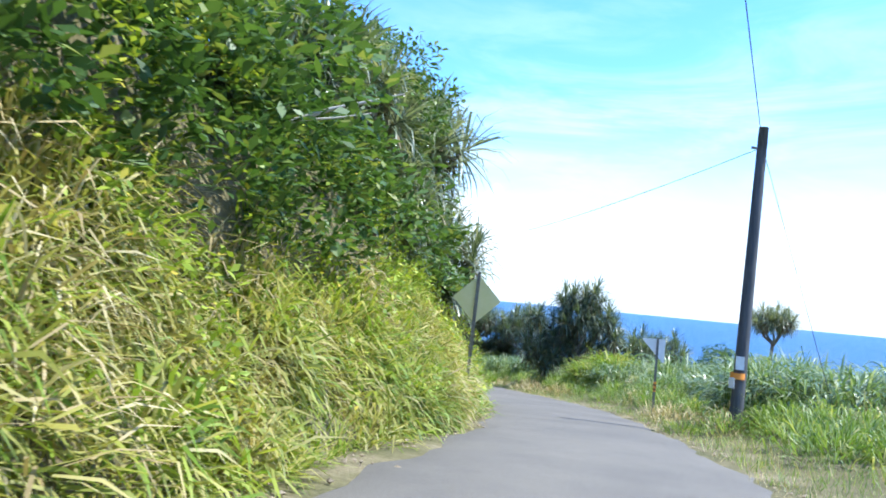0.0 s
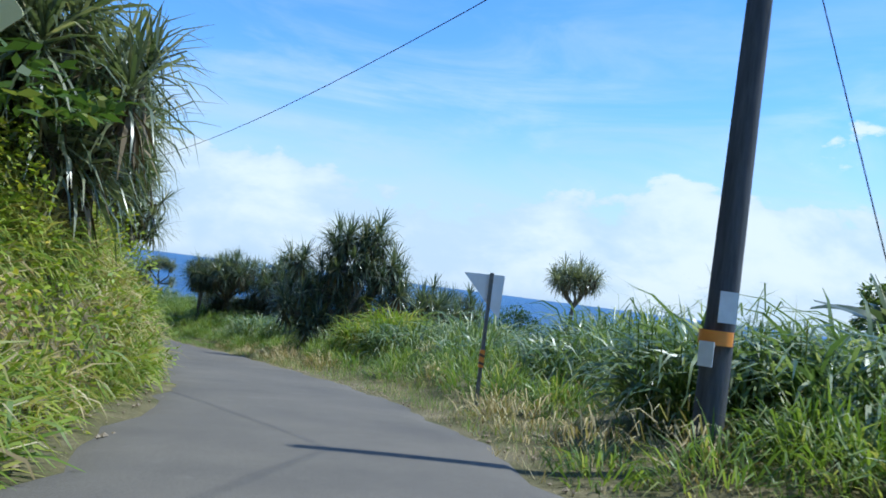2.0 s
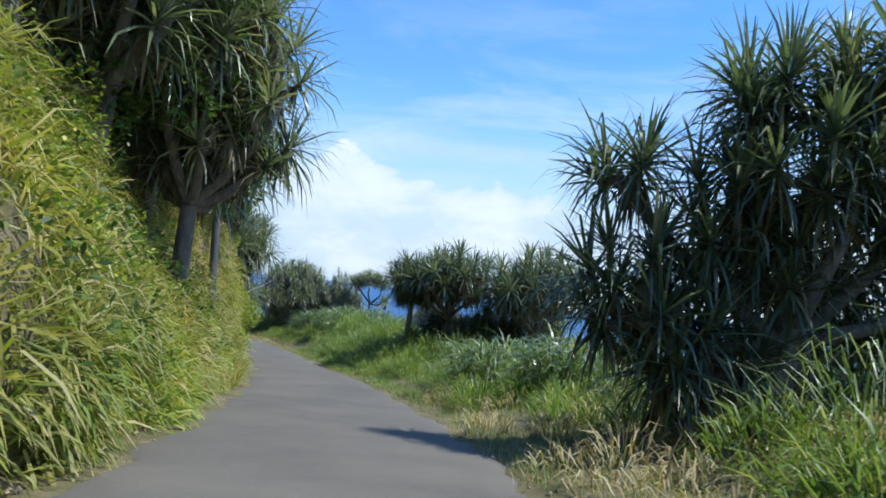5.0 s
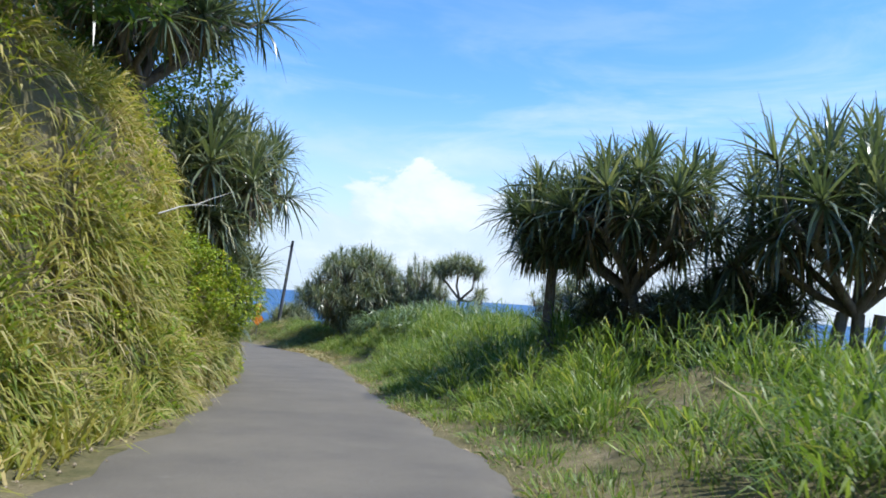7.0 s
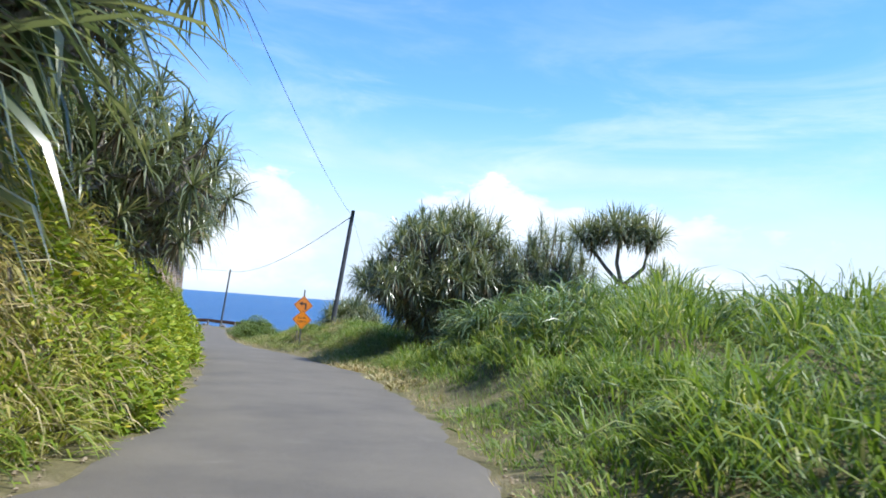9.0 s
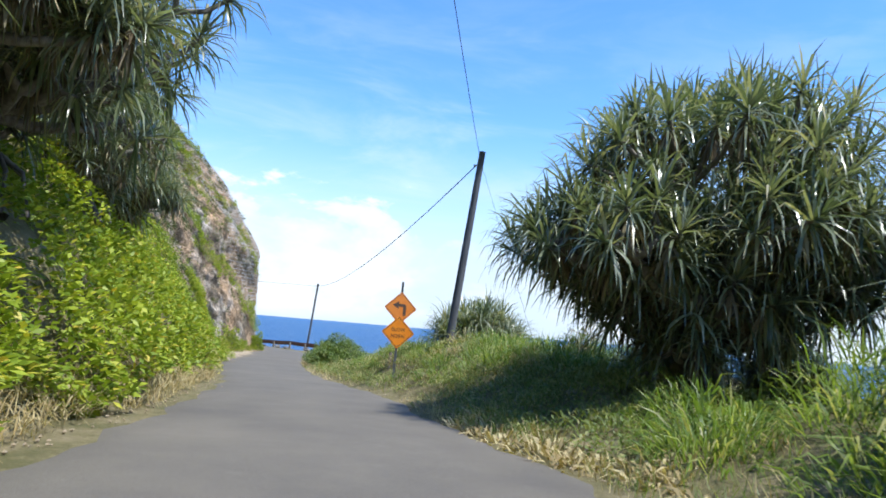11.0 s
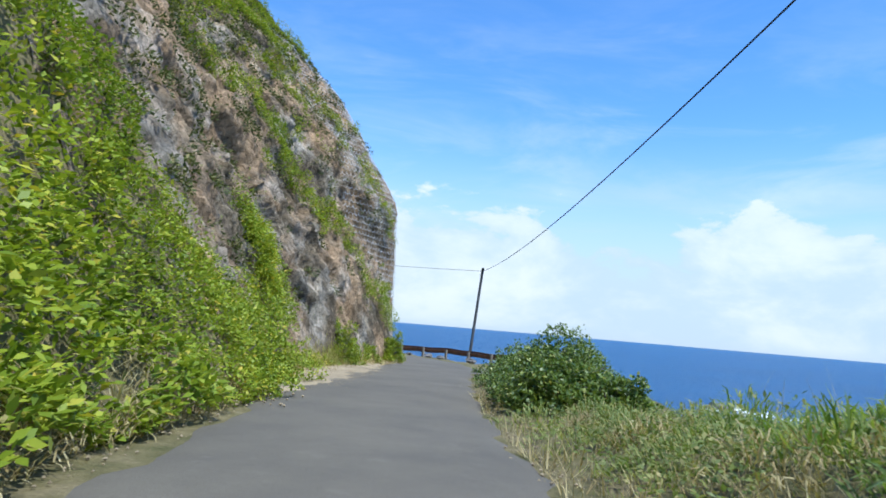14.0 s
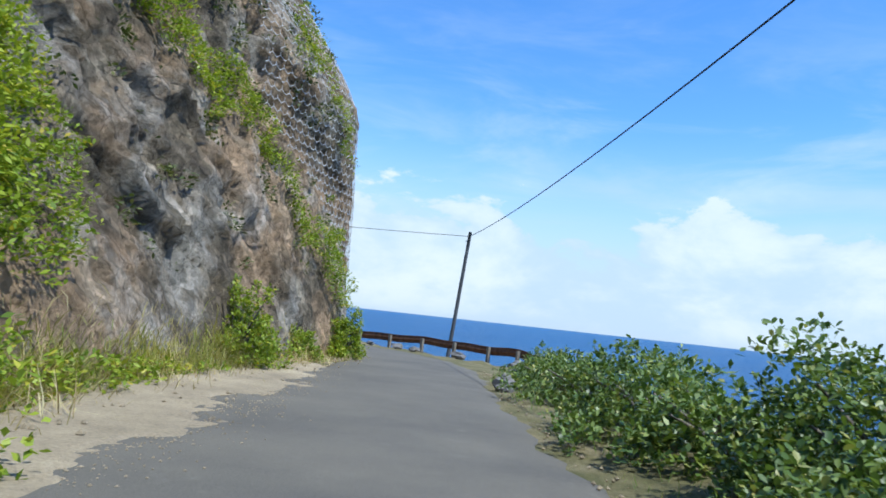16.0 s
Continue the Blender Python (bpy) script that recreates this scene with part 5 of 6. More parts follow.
# naupaka bushes by the drop
def bush(x, y, rx_, ry_, h, count, leaf, mat, label, seed, name="naupaka_bush", near=False):
    r = np.random.default_rng(seed)
    t = thing(name, label, "bush", "seaside bushes", at=(x, y, gz(x, y)))
    stems = []
    for k in range(14):
        a_ = k * 2.4
        e = np.array([math.cos(a_) * rx_ * r.uniform(0.3, 0.8), math.sin(a_) * ry_ * r.uniform(0.3, 0.8), h * r.uniform(0.5, 0.85)])
        stems.append(tube([(0, 0, -0.1), e * 0.5 + [0, 0, 0.1], e], [0.035, 0.025, 0.012], 5))
    put("branchwork", mesh_np("branchwork", *merge(stems)), M["bark"], t, kind="stuff")
    nt_ = count // 9
    d = r.normal(0, 1, (nt_, 3))
    d[:, 2] = np.abs(d[:, 2])
    d /= np.linalg.norm(d, axis=1)[:, None]
    lump = 1 + 0.22 * np.sin(d[:, 0] * 5 + seed) + 0.16 * np.sin(d[:, 1] * 7 + 2 * seed) + 0.12 * np.sin(d[:, 2] * 9)
    tip_ = d * np.array([rx_, ry_, h]) * (lump * r.uniform(0.3, 1.0, nt_) ** 0.4)[:, None]
    root = np.repeat(tip_, 9, 0) + r.normal(0, 0.035, (nt_ * 9, 3))
    az = np.tile(np.arange(9) * 2.4, nt_) + np.repeat(r.uniform(0, 6, nt_), 9)
    el = np.tile(np.linspace(1.2, -0.1, 9), nt_) + r.normal(0, 0.2, nt_ * 9)
    crown = leaflets(root, az, el, leaf * 0.78 * r.uniform(0.7, 1.2, nt_ * 9), leaf * 0.46, near)
    put("foliage", mesh_np("foliage", *crown), M[mat], t)
    return t


bush(-27.7, 112.0, 1.3, 2.0, 1.2, 16000, 0.10, "naupaka", "glossy green naupaka bush at the cliff edge", 1, near=True)
bush(-31.4, 118.0, 1.2, 2.6, 0.85, 10000, 0.11, "naupaka", "low naupaka bush hugging the road edge", 2)
for x, y, a_, b_, h_, sd in ((-28.6, 114.2, 1.2, 1.8, 1.15, 11), (-33.4, 121.2, 1.2, 1.8, 0.85, 12), (-35.3, 124.4, 1.2, 1.8, 0.8, 13), (-36.9, 127.6, 1.2, 1.8, 0.8, 14)):
    bush(x, y, a_, b_, h_, 17000 if y < 116 else 5000, 0.092 if y < 116 else 0.12, "naupaka", "low naupaka bush hugging the road edge", sd, near=y < 116)
bush(-26.7, 109.9, 0.8, 1.05, 0.8, 8000, 0.13, "naupaka", "spreading skirt of glossy naupaka leaves over the berm", 22)
bush(-25.8, 110.0, 0.75, 1.0, 0.65, 7000, 0.13, "naupaka", "spreading skirt of glossy naupaka leaves over the berm", 23)
bush(-11.5, 95.9, 0.45, 0.45, 0.9, 2600, 0.06, "straw", "pale dried shrub standing in the berm grass", 31, "dry_shrub")
bush(-30.2, 115.8, 1.1, 1.4, 0.75, 4000, 0.13, "naupaka", "low green bush on the seaward edge", 3)
for x, y, a_, b_, h_, sd in ((-33.4, 108.2, 1.2, 1.5, 1.35, 7), (-31.3, 105.6, 1.3, 1.5, 1.5, 8), (-39.4, 117.7, 0.85, 1.0, 1.45, 4), (-40.9, 121.0, 0.5, 0.7, 0.7, 5), (-42.0, 124.3, 0.5, 0.9, 1.1, 6)):
    bush(x, y, a_, b_, h_, 7000, 0.11, "shrub", "bright green shrub at the foot of the cliff", sd, "cliff_foot_bush")


# cane grass clumps
def cane_clump(x, y, radius, height, n, label, seed, mat="cane"):
    r = np.random.default_rng(seed)
    t = thing("cane_grass_clump", label, "grass clump", "cane grass clumps", at=(x, y, gz(x, y)))
    ph = r.uniform(0, 6.28, n)
    rr = radius * np.sqrt(r.random(n))
    root = np.stack([np.cos(ph) * rr, np.sin(ph) * rr, r.uniform(0, 0.75, n) * height * (1 - 0.35 * (rr / radius) ** 2)], 1)
    v, q = straps(root, ph + r.normal(0, 0.8, n), r.uniform(0.45, 1.4, n), height * r.uniform(0.3, 0.75, n), 0.05, r.uniform(1.0, 2.6, n), 3, 0.08, 0.3)
    put("foliage", mesh_np("foliage", v, q), M[mat], t, kind="stuff")
    st = [tube([(math.cos(a_) * b_, math.sin(a_) * b_, -0.1), (math.cos(a_) * b_ * 1.15, math.sin(a_) * b_ * 1.15, height * r.uniform(0.5, 0.85))], [0.014, 0.008], 4) for a_, b_ in zip(r.uniform(0, 6.28, 60), radius * np.sqrt(r.random(60)))]
    put("stalk_mass", mesh_np("stalk_mass", *merge(st)), M["lush_grass"], t, kind="stuff")
    return t


for i, (x, y, r_, h_, n_) in enumerate(((11.4, 18.9, 1.5, 1.7, 1700), (10.2, 20.0, 1.0, 1.3, 900), (13.6, 17.6, 1.5, 1.6, 1500), (11.8, 25.0, 1.5, 1.3, 1200), (14.0, 21.5, 1.6, 1.6, 1200),
                                      (11.2, 29.4, 1.3, 1.15, 900), (10.6, 33.8, 1.5, 1.5, 1200),  (14.0, 28.0, 1.8, 1.8, 1200), (12.8, 34.0, 1.7, 2.0, 1200),
                                      (-2.6, 81.6, 1.5, 1.5, 1100), (-3.0, 84.8, 1.8, 2.2, 1300), (-4.9, 84.4, 1.3, 2.0, 1500), (-5.7, 85.2, 0.8, 1.1, 700), (-1.0, 82.2, 1.7, 2.0, 1100), (1.8, 76.5, 1.9, 1.6, 1100), (-2.2, 79.6, 1.5, 1.5, 900), (5.0, 66.8, 1.6, 1.5, 900), (6.8, 50.5, 1.4, 1.4, 800), (8.4, 47.2, 1.4, 1.5, 800))):
    cane_clump(x, y, r_, h_, n_, "arching clump of tall cane grass", 40 + i)
cane_clump(9.6, 35.4, 1.1, 1.5, 1100, "yellow-green clump of tall arching grass", 70, "bank_grass")
cane_clump(10.6, 36.6, 1.2, 1.8, 1100, "yellow-green clump of tall arching grass", 71, "bank_grass")

# banana plants
def banana(x, y, h, turn, seed):
    r = np.random.default_rng(seed)
    t = thing("banana_plant", "dark banana plant with long torn leaves", "plant", "banana plants", at=(x, y, gz(x, y) - 0.1))
    put("stem", mesh_np("stem", *tube([(0, 0, 0), (0.05, 0, h * 0.3), (0, 0, h * 0.55)], [0.16, 0.13, 0.09], 8)), M["bark"], t)
    n = 15
    v, q = straps(np.repeat([[0, 0, h * 0.5]], n, 0), np.arange(n) * 2.4 + turn, r.uniform(0.35, 1.45, n), h * r.uniform(0.4, 0.6, n), 0.42, r.uniform(0.2, 1.2, n), 6, 0.35, 0.4)
    put("crown", mesh_np("crown", v, q), M["pandanus"], t, "long torn leaves")


banana(29.8, 35.0, 5.2, 0, 1)
banana(31.0, 33.4, 4.6, 1, 2)
for k, x, y, drop, sc in ((4, 34.6, 34.6, 0.2, 1.1), (4, 33.8, 36.6, 0.3, 1.0)):
    broad_tree(k, x, y, gz(x, y) - drop, 60 * y, sc, 1.0, "broad dark green tree behind the banana plants")

# dead branch across the trees
t = thing("dead_branch", "bare pale dead branch hanging across the bank shrubs", "branch", at=(1.42, 11.75, 3.98))
put("limb", mesh_np("limb", *tube([(-0.95, 0.25, -0.42), (-0.4, 0.0, -0.13), (0.0, 0.0, 0.0), (0.4, 0.02, 0.17), (0.85, 0.05, 0.31), (1.15, 0.1, 0.42)], [0.034, 0.031, 0.028, 0.022, 0.015, 0.007], 7)), M["pale_wood"], t)
put("fork", mesh_np("fork", *tube([(0.0, 0.0, 0.0), (0.4, 0.12, 0.09), (0.8, 0.2, 0.2)], [0.018, 0.012, 0.005], 6)), M["pale_wood"], t)
put("twig", mesh_np("twig", *tube([(-0.05, 0.0, -0.01), (0.0, -0.02, 0.14), (0.06, -0.03, 0.24)], [0.014, 0.009, 0.004], 6)), M["pale_wood"], t)

t = thing("dead_branch", "thin bare pale dead branch hanging over the roadside bank", "branch", at=(-1.7, 57.0, -0.9))
put("limb", mesh_np("limb", *tube([(-0.22, -0.5, -0.2), (-0.08, -0.2, -0.06), (0.04, 0.0, 0.0), (0.15, 0.25, 0.13), (0.33, 0.5, 0.27)], [0.012, 0.011, 0.009, 0.007, 0.003], 6)), M["pale_wood"], t)
put("twig", mesh_np("twig", *tube([(0.04, 0.0, 0.0), (0.14, 0.2, 0.02), (0.26, 0.36, 0.04)], [0.006, 0.004, 0.002], 5)), M["pale_wood"], t)

# ---- poles, wires, signs ----


def pole(x, y, z, top, r0, r1, label, lean=(0, 0), card=None, band=None):
    """Wooden utility pole; top is its height over the foot."""
    t = thing("utility_pole", label, "pole", "utility poles", at=(x, y, z))
    pts = [(lean[0] * k, lean[1] * k, -0.5 + (top + 0.5) * k) for k in np.linspace(0, 1, 9)]
    v, q = tube(pts, np.linspace(r0, r1, 9), 14)
    n = len(v)
    me = mesh_np("shaft", np.concatenate([v, [[lean[0], lean[1], top + 0.012]]]), q, np.array([[n - 14 + (k + 1) % 14, n, n - 14 + k] for k in range(14)])[:, ::-1])
    put("shaft", me, M["pole"], t)
    if card:
        h, w, hh, ang_, mat = card
        bm = bmesh.new()
        bmesh.ops.create_cube(bm, size=1, matrix=pose(math.cos(ang_) * (r0 + 0.02), math.sin(ang_) * (r0 + 0.02), h, 0, 0, math.degrees(ang_)) @ Matrix.Diagonal((0.012, w, hh, 1)))
        part("card", bm, M[mat], t, "small white card")
        bm = bmesh.new()
        bmesh.ops.create_cube(bm, size=1, matrix=pose(math.cos(ang_ - 0.9) * (r0 + 0.02), math.sin(ang_ - 0.9) * (r0 + 0.02), h - 0.40, 0, 0, math.degrees(ang_ - 0.9)) @ Matrix.Diagonal((0.012, w * 0.8, hh * 0.8, 1)))
        part("card", bm, M[mat], t, "small white card")
    if band:
        v, q = tube([(0, 0, band - 0.06), (0, 0, band + 0.06)], [r0 * 1.03, r0 * 1.03], 14)
        put("band", mesh_np("band", v, q), M["band"], t, "orange reflective band")
    bm = bmesh.new()
    bmesh.ops.create_cone(bm, cap_ends=True, segments=8, radius1=0.035, radius2=0.02, depth=0.12, matrix=pose(lean[0] * 0.93 - r1 - 0.05, lean[1] * 0.93, top * 0.93, 0, 90, 0))
    part("insulator", bm, M["galv"], t)
    return t


P1 = (8.98, 18.52, 0.1)
P2 = (-1.9, 53.2, -3.2)
P3 = (-16.22, 98.8, gz(-16.22, 98.8))
P4 = (-49.5, 143.5, -8.3)
T1 = (P1[0] + 0.30, P1[1] + 0.2, 6.25)
pole(*P1, T1[2] - P1[2], 0.135, 0.095, "dark weathered wooden utility pole with an orange band", (0.27, 0.2), (1.36, 0.16, 0.26, -1.75, "white"), 1.10)
pole(*P2, 9.0, 0.13, 0.10, "dark wooden utility pole under the trees", (-0.6, 0.2), (2.0, 0.2, 0.3, -1.7, "white"))
pole(*P3, 1.55 - P3[2], 0.135, 0.10, "weathered wooden utility pole standing on the seaward berm", (0.62, 0.2))
pole(*P4, -0.55 - P4[2], 0.12, 0.095, "thin wooden utility pole beyond the guardrail", (0.6, 0.2))


def cable(name, a, b, sag, r, label, n=24):
    a, b = np.array(a, float), np.array(b, float)
    t = np.linspace(0, 1, n)
    pts = a + (b - a) * t[:, None]
    pts[:, 2] -= sag * 4 * t * (1 - t)
    return tagged(put(name, mesh_np(name, *tube(pts, r, 5)), M["wire"]), label, "cable", "overhead lines")


TOP2 = (P2[0] - 0.6, P2[1] + 0.2, P2[2] + 8.5)
TOP3 = (P3[0] + 0.58, P3[1] + 0.2, 1.25)
TOP4 = (P4[0] + 0.58, P4[1] + 0.2, -0.8)
TT1 = (T1[0] - 0.03, T1[1], T1[2] - 0.4)
cable("overhead_cable", (-12.0, -26, 13.2), TT1, 0.5, 0.008, "black cable strung between the poles")
cable("overhead_cable", TT1, TOP2, 1.05, 0.008, "black cable strung between the poles")
cable("overhead_cable", TOP2, TOP3, 1.1, 0.008, "black cable strung between the poles")
cable("overhead_cable", TOP3, TOP4, 1.0, 0.018, "black cable strung between the poles")
cable("overhead_cable", TOP4, (-95, 132, 1.5), 0.6, 0.016, "black cable strung between the poles")
cable("guy_wire", TT1, (10.65, 17.8, gz(10.65, 17.8)), 0.0, 0.006, "thin steel guy wire staying the pole")
cable("guy_wire", TOP3, (-13.6, 100.2, gz(-13.6, 100.2)), 0.0, 0.005, "thin steel guy wire staying the pole")


def post(t, h, w=0.03, below=0.4, mat="galv", name="post"):
    """U-channel steel post with holes' worth of relief, along z."""
    bm = bmesh.new()
    prof = [(-w, 0.0), (-w * 0.55, -0.001), (-w * 0.5, w * 0.75), (w * 0.5, w * 0.75), (w * 0.55, -0.001), (w, 0), (w, 0.004), (w * 0.62, 0.004), (w * 0.58, w * 0.9), (-w * 0.58, w * 0.9), (-w * 0.62, 0.004), (-w, 0.004)]
    lo = [bm.verts.new((x, y, -below)) for x, y in prof]
    hi = [bm.verts.new((x, y, h)) for x, y in prof]
    for k in range(len(prof)):
        bm.faces.new((lo[k], lo[(k + 1) % 12], hi[(k + 1) % 12], hi[k]))
    bm.faces.new(hi)
    return part(name, bm, M[mat], t, "weathered steel post")


def plate(name, corners, mat, parent, y0, thick=0.004, round_=0.03, label=""):
    """A flat sign plate in the xz plane with rounded corners."""
    pts = []
    n = len(corners)
    for k in range(n):
        p0, p1, p2 = (np.array(corners[(k + d) % n], float) for d in (-1, 0, 1))
        a, b_ = (p0 - p1) / np.linalg.norm(p0 - p1), (p2 - p1) / np.linalg.norm(p2 - p1)
        for f in np.linspace(0, 1, 5):
            pts.append(p1 + (a * (1 - f) ** 2 + b_ * f ** 2) * round_)
    bm = bmesh.new()
    fr = [bm.verts.new((x, y0, z)) for x, z in pts]
    bk = [bm.verts.new((x, y0 + thick, z)) for x, z in pts]
    bm.faces.new(fr)
    bm.faces.new(bk[::-1])
    for k in range(len(pts)):
        bm.faces.new((fr[k], bk[k], bk[(k + 1) % len(pts)], fr[(k + 1) % len(pts)]))
    bmesh.ops.recalc_face_normals(bm, faces=bm.faces)
    return part(name, bm, M[mat], parent, label)


def bolt(parent, x, y, z):
    bm = bmesh.new()
    bmesh.ops.create_cone(bm, cap_ends=True, segments=6, radius1=0.012, radius2=0.010, depth=0.012, matrix=pose(x, y, z, 90, 0, 0))
    part("bolt", bm, M["galv"], parent)


def diamond(cz, half):
    return [(0, cz - half), (half, cz), (0, cz + half), (-half, cz)]


# back of a diamond sign on the bank
SB = (3.62, 16.72, 0.35)
t = thing("diamond_sign", "back of a weathered diamond road sign on a steel post", "road sign", "road signs", at=SB)
post(t, 2.36)
plate("plate", diamond(1.88, 0.43), "sign_back", t, 0.034, label="dull olive-grey sign back")
bolt(t, 0, 0.0, 1.68)
bolt(t, 0, 0.0, 2.1)
t.rotation_euler = (0, radians(1.5), radians(-12))

# back of a pale three-cornered sign in the grass
SW = (8.78, 23.5, -0.1)
t = thing("triangular_sign", "back of a pale three-cornered road sign in the grass", "road sign", "road signs", at=SW)
post(t, 1.72)
plate("plate", [(-0.42, 1.68), (0.0, 1.22), (0.19, 1.04), (0.21, 1.70)], "sign_white", t, 0.034, label="pale grey sign back")
bm = bmesh.new()
bmesh.ops.create_cube(bm, size=1, matrix=pose(0, 0.012, 0.42) @ Matrix.Diagonal((0.075, 0.05, 0.26, 1)))
part("marker_sleeve", bm, M["band"], t, "faded orange marker sleeve")
for k_ in (0.35, 0.47):
    bm = bmesh.new()
    bmesh.ops.create_cube(bm, size=1, matrix=pose(0, 0.012, k_, 0, 18, 0) @ Matrix.Diagonal((0.081, 0.054, 0.035, 1)))
    part("stripe", bm, M["black_faded"], t, "dark stripe on the sleeve")
t.rotation_euler = (0, 0, radians(-10))

# turn warning sign with a second plate below
yaw_s = 30
SO = (-17.13, 97.05, -6.2)
t = thing("warning_sign", "orange turn-ahead warning sign over a sound-horn plate on a post", "road sign", "road signs", at=SO)
post(t, 3.32, 0.035)


def lettering(parent, text, x, z, size, y0, mat, name="lettering"):
    cu = bpy.data.curves.new(name, "FONT")
    cu.body, cu.size, cu.align_x, cu.align_y, cu.extrude = text, size, "CENTER", "CENTER", 0.001
    cu.offset = 0.0
    cu.space_character = 1.12
    tmp = bpy.data.objects.new("tmp_text", cu)
    scene.collection.objects.link(tmp)
    bpy.context.view_layer.update()
    me = bpy.data.meshes.new_from_object(tmp)
    bpy.data.objects.remove(tmp)
    me.transform(pose(x, y0, z, 90, 0, 0) @ Matrix.Diagonal((0.92, 1.08, 1, 1)))
    return put(name, me, M[mat], parent, f"black letters {text}")


def sign_face(parent, cz, half, y0, base, ink, name):
    pl = plate(name, diamond(cz, half), base, parent, y0, 0.004, 0.05)
    pts, inner = diamond(cz, half - 0.035), diamond(cz, half - 0.055)
    for k in range(4):
        (x0, z0), (x1, z1), (x2, z2), (x3, z3) = pts[k], pts[(k + 1) % 4], inner[(k + 1) % 4], inner[k]
        bm = bmesh.new()
        f = [bm.verts.new((x, y0 - 0.0015, z)) for x, z in ((x0, z0), (x1, z1), (x2, z2), (x3, z3))]
        bk = [bm.verts.new((x, y0 + 0.001, z)) for x, z in ((x0, z0), (x1, z1), (x2, z2), (x3, z3))]
        bm.faces.new(f)
        for j in range(4):
            bm.faces.new((f[j], bk[j], bk[(j + 1) % 4], f[(j + 1) % 4]))
        part("border", bm, M[ink], pl)
    return pl


HALF = 0.485
up_pl = sign_face(t, 2.54, HALF, -0.010, "orange_faded", "black_faded", "upper_plate")
lo_pl = sign_face(t, 1.82, HALF, -0.022, "orange", "black", "lower_plate")
# bent arrow: stem up on the right, shaft to the left, head
bm = bmesh.new()
k_ = 0.78
arrow = [(x * k_, 2.54 + (z - 2.80) * k_) for x, z in [(0.10, 2.52), (0.21, 2.52), (0.21, 2.86), (0.19, 2.92), (0.13, 2.96), (-0.07, 2.96), (-0.07, 3.05), (-0.30, 2.905), (-0.07, 2.76), (-0.07, 2.85), (0.09, 2.85), (0.10, 2.83)]]
fr = [bm.verts.new((x, -0.013, z)) for x, z in arrow]
bkv = [bm.verts.new((x, -0.009, z)) for x, z in arrow]
bm.faces.new(fr)
for k in range(len(arrow)):
    bm.faces.new((fr[k], bkv[k], bkv[(k + 1) % len(arrow)], fr[(k + 1) % len(arrow)]))
part("arrow", bm, M["black_faded"], up_pl, "faded black left-turn arrow")
lettering(lo_pl, "BLOW", 0, 1.90, 0.142, -0.0245, "black")
lettering(lo_pl, "HORN", 0, 1.71, 0.142, -0.0245, "black")
for z in (2.90, 2.20, 2.16, 1.44):
    bolt(t, 0, -0.03 if z < 2.18 else -0.016, z)
t.rotation_euler = (0, radians(1), radians(yaw_s))

# short stub post in the berm
t = thing("stub_post", "short dark wooden stub post in the berm grass", "post", at=(-18.2, 99.0, gz(-18.2, 99.0)))
v, q = tube([(0, 0, -0.3), (0, 0, 0.45), (0.01, 0, 0.5)], [0.07, 0.065, 0.05], 8)
put("shaft", mesh_np("shaft", v, q), M["wood"], t)

# ---- guardrail at the bend ----
RAIL = np.array([(-38.9, 132.3), (-40.6, 134.2), (-42.6, 135.2), (-46, 136.0), (-51, 136.6), (-58, 136.9)])
rc = np.r_[0, np.cumsum(np.hypot(*np.diff(RAIL, axis=0).T))]
rail = thing("guardrail", "rusty bent steel guardrail on short posts at the bend", "guardrail", at=(-46, 136, -7.3))
ss = np.arange(0, rc[-1], 0.4)
px_, py_ = np.interp(ss, rc, RAIL[:, 0]), np.interp(ss, rc, RAIL[:, 1])
tx, ty = np.gradient(px_), np.gradient(py_)
ln = np.hypot(tx, ty)
nx, ny = ty / ln, -tx / ln
beam = [(0, 0.34), (0.035, 0.30), (0.035, 0.24), (-0.02, 0.19), (-0.02, 0.15), (0.035, 0.10), (0.035, 0.04), (0, 0.0)]
zr = -7.22 - 0.012 * ss
sagw = 0.03 * np.sin(ss * 0.9) + 0.02 * np.sin(ss * 2.3) - 0.16 * np.exp(-((ss - 1.0) / 1.1) ** 2)
P = np.array([[(px_[k] + nx[k] * o + 46, py_[k] + ny[k] * o - 136, zr[k] + 0.36 + h + sagw[k] + 7.3) for o, h in beam] for k in range(len(ss))])
v, q = sheet(P)
ob = put("beam", mesh_np("beam", v, q), M["rust"], rail, "rusted corrugated beam")
so = ob.modifiers.new("thick", "SOLIDIFY")
so.thickness = 0.008
for k in range(2, len(ss), 5):
    bm = bmesh.new()
    bmesh.ops.create_cube(bm, size=1, matrix=pose(px_[k] - nx[k] * 0.1 + 46, py_[k] - ny[k] * 0.1 - 136, zr[k] + 7.3 + 0.05, 0, 0, math.degrees(math.atan2(ty[k], tx[k]))) @ Matrix.Diagonal((0.13, 0.13, 1.2, 1)))
    part("post", bm, M["wood"], rail, "weathered post")


def stone_mesh(seed, flat=0.7):
    r = random.Random(seed)
    bm = bmesh.new()
    bmesh.ops.create_icosphere(bm, subdivisions=2, radius=1)
    for vv_ in bm.verts:
        p_ = vv_.co.copy()
        vv_.co *= 0.8 + 0.45 * noise.noise(p_ * 1.3 + Vector((seed, 0, 0))) + 0.15 * noise.noise(p_ * 3 + Vector((0, seed, 0)))
        vv_.co.z *= flat
    me = bpy.data.meshes.new("stone")
    bm.to_mesh(me)
    bm.free()
    me.materials.append(M["stone"])
    return me


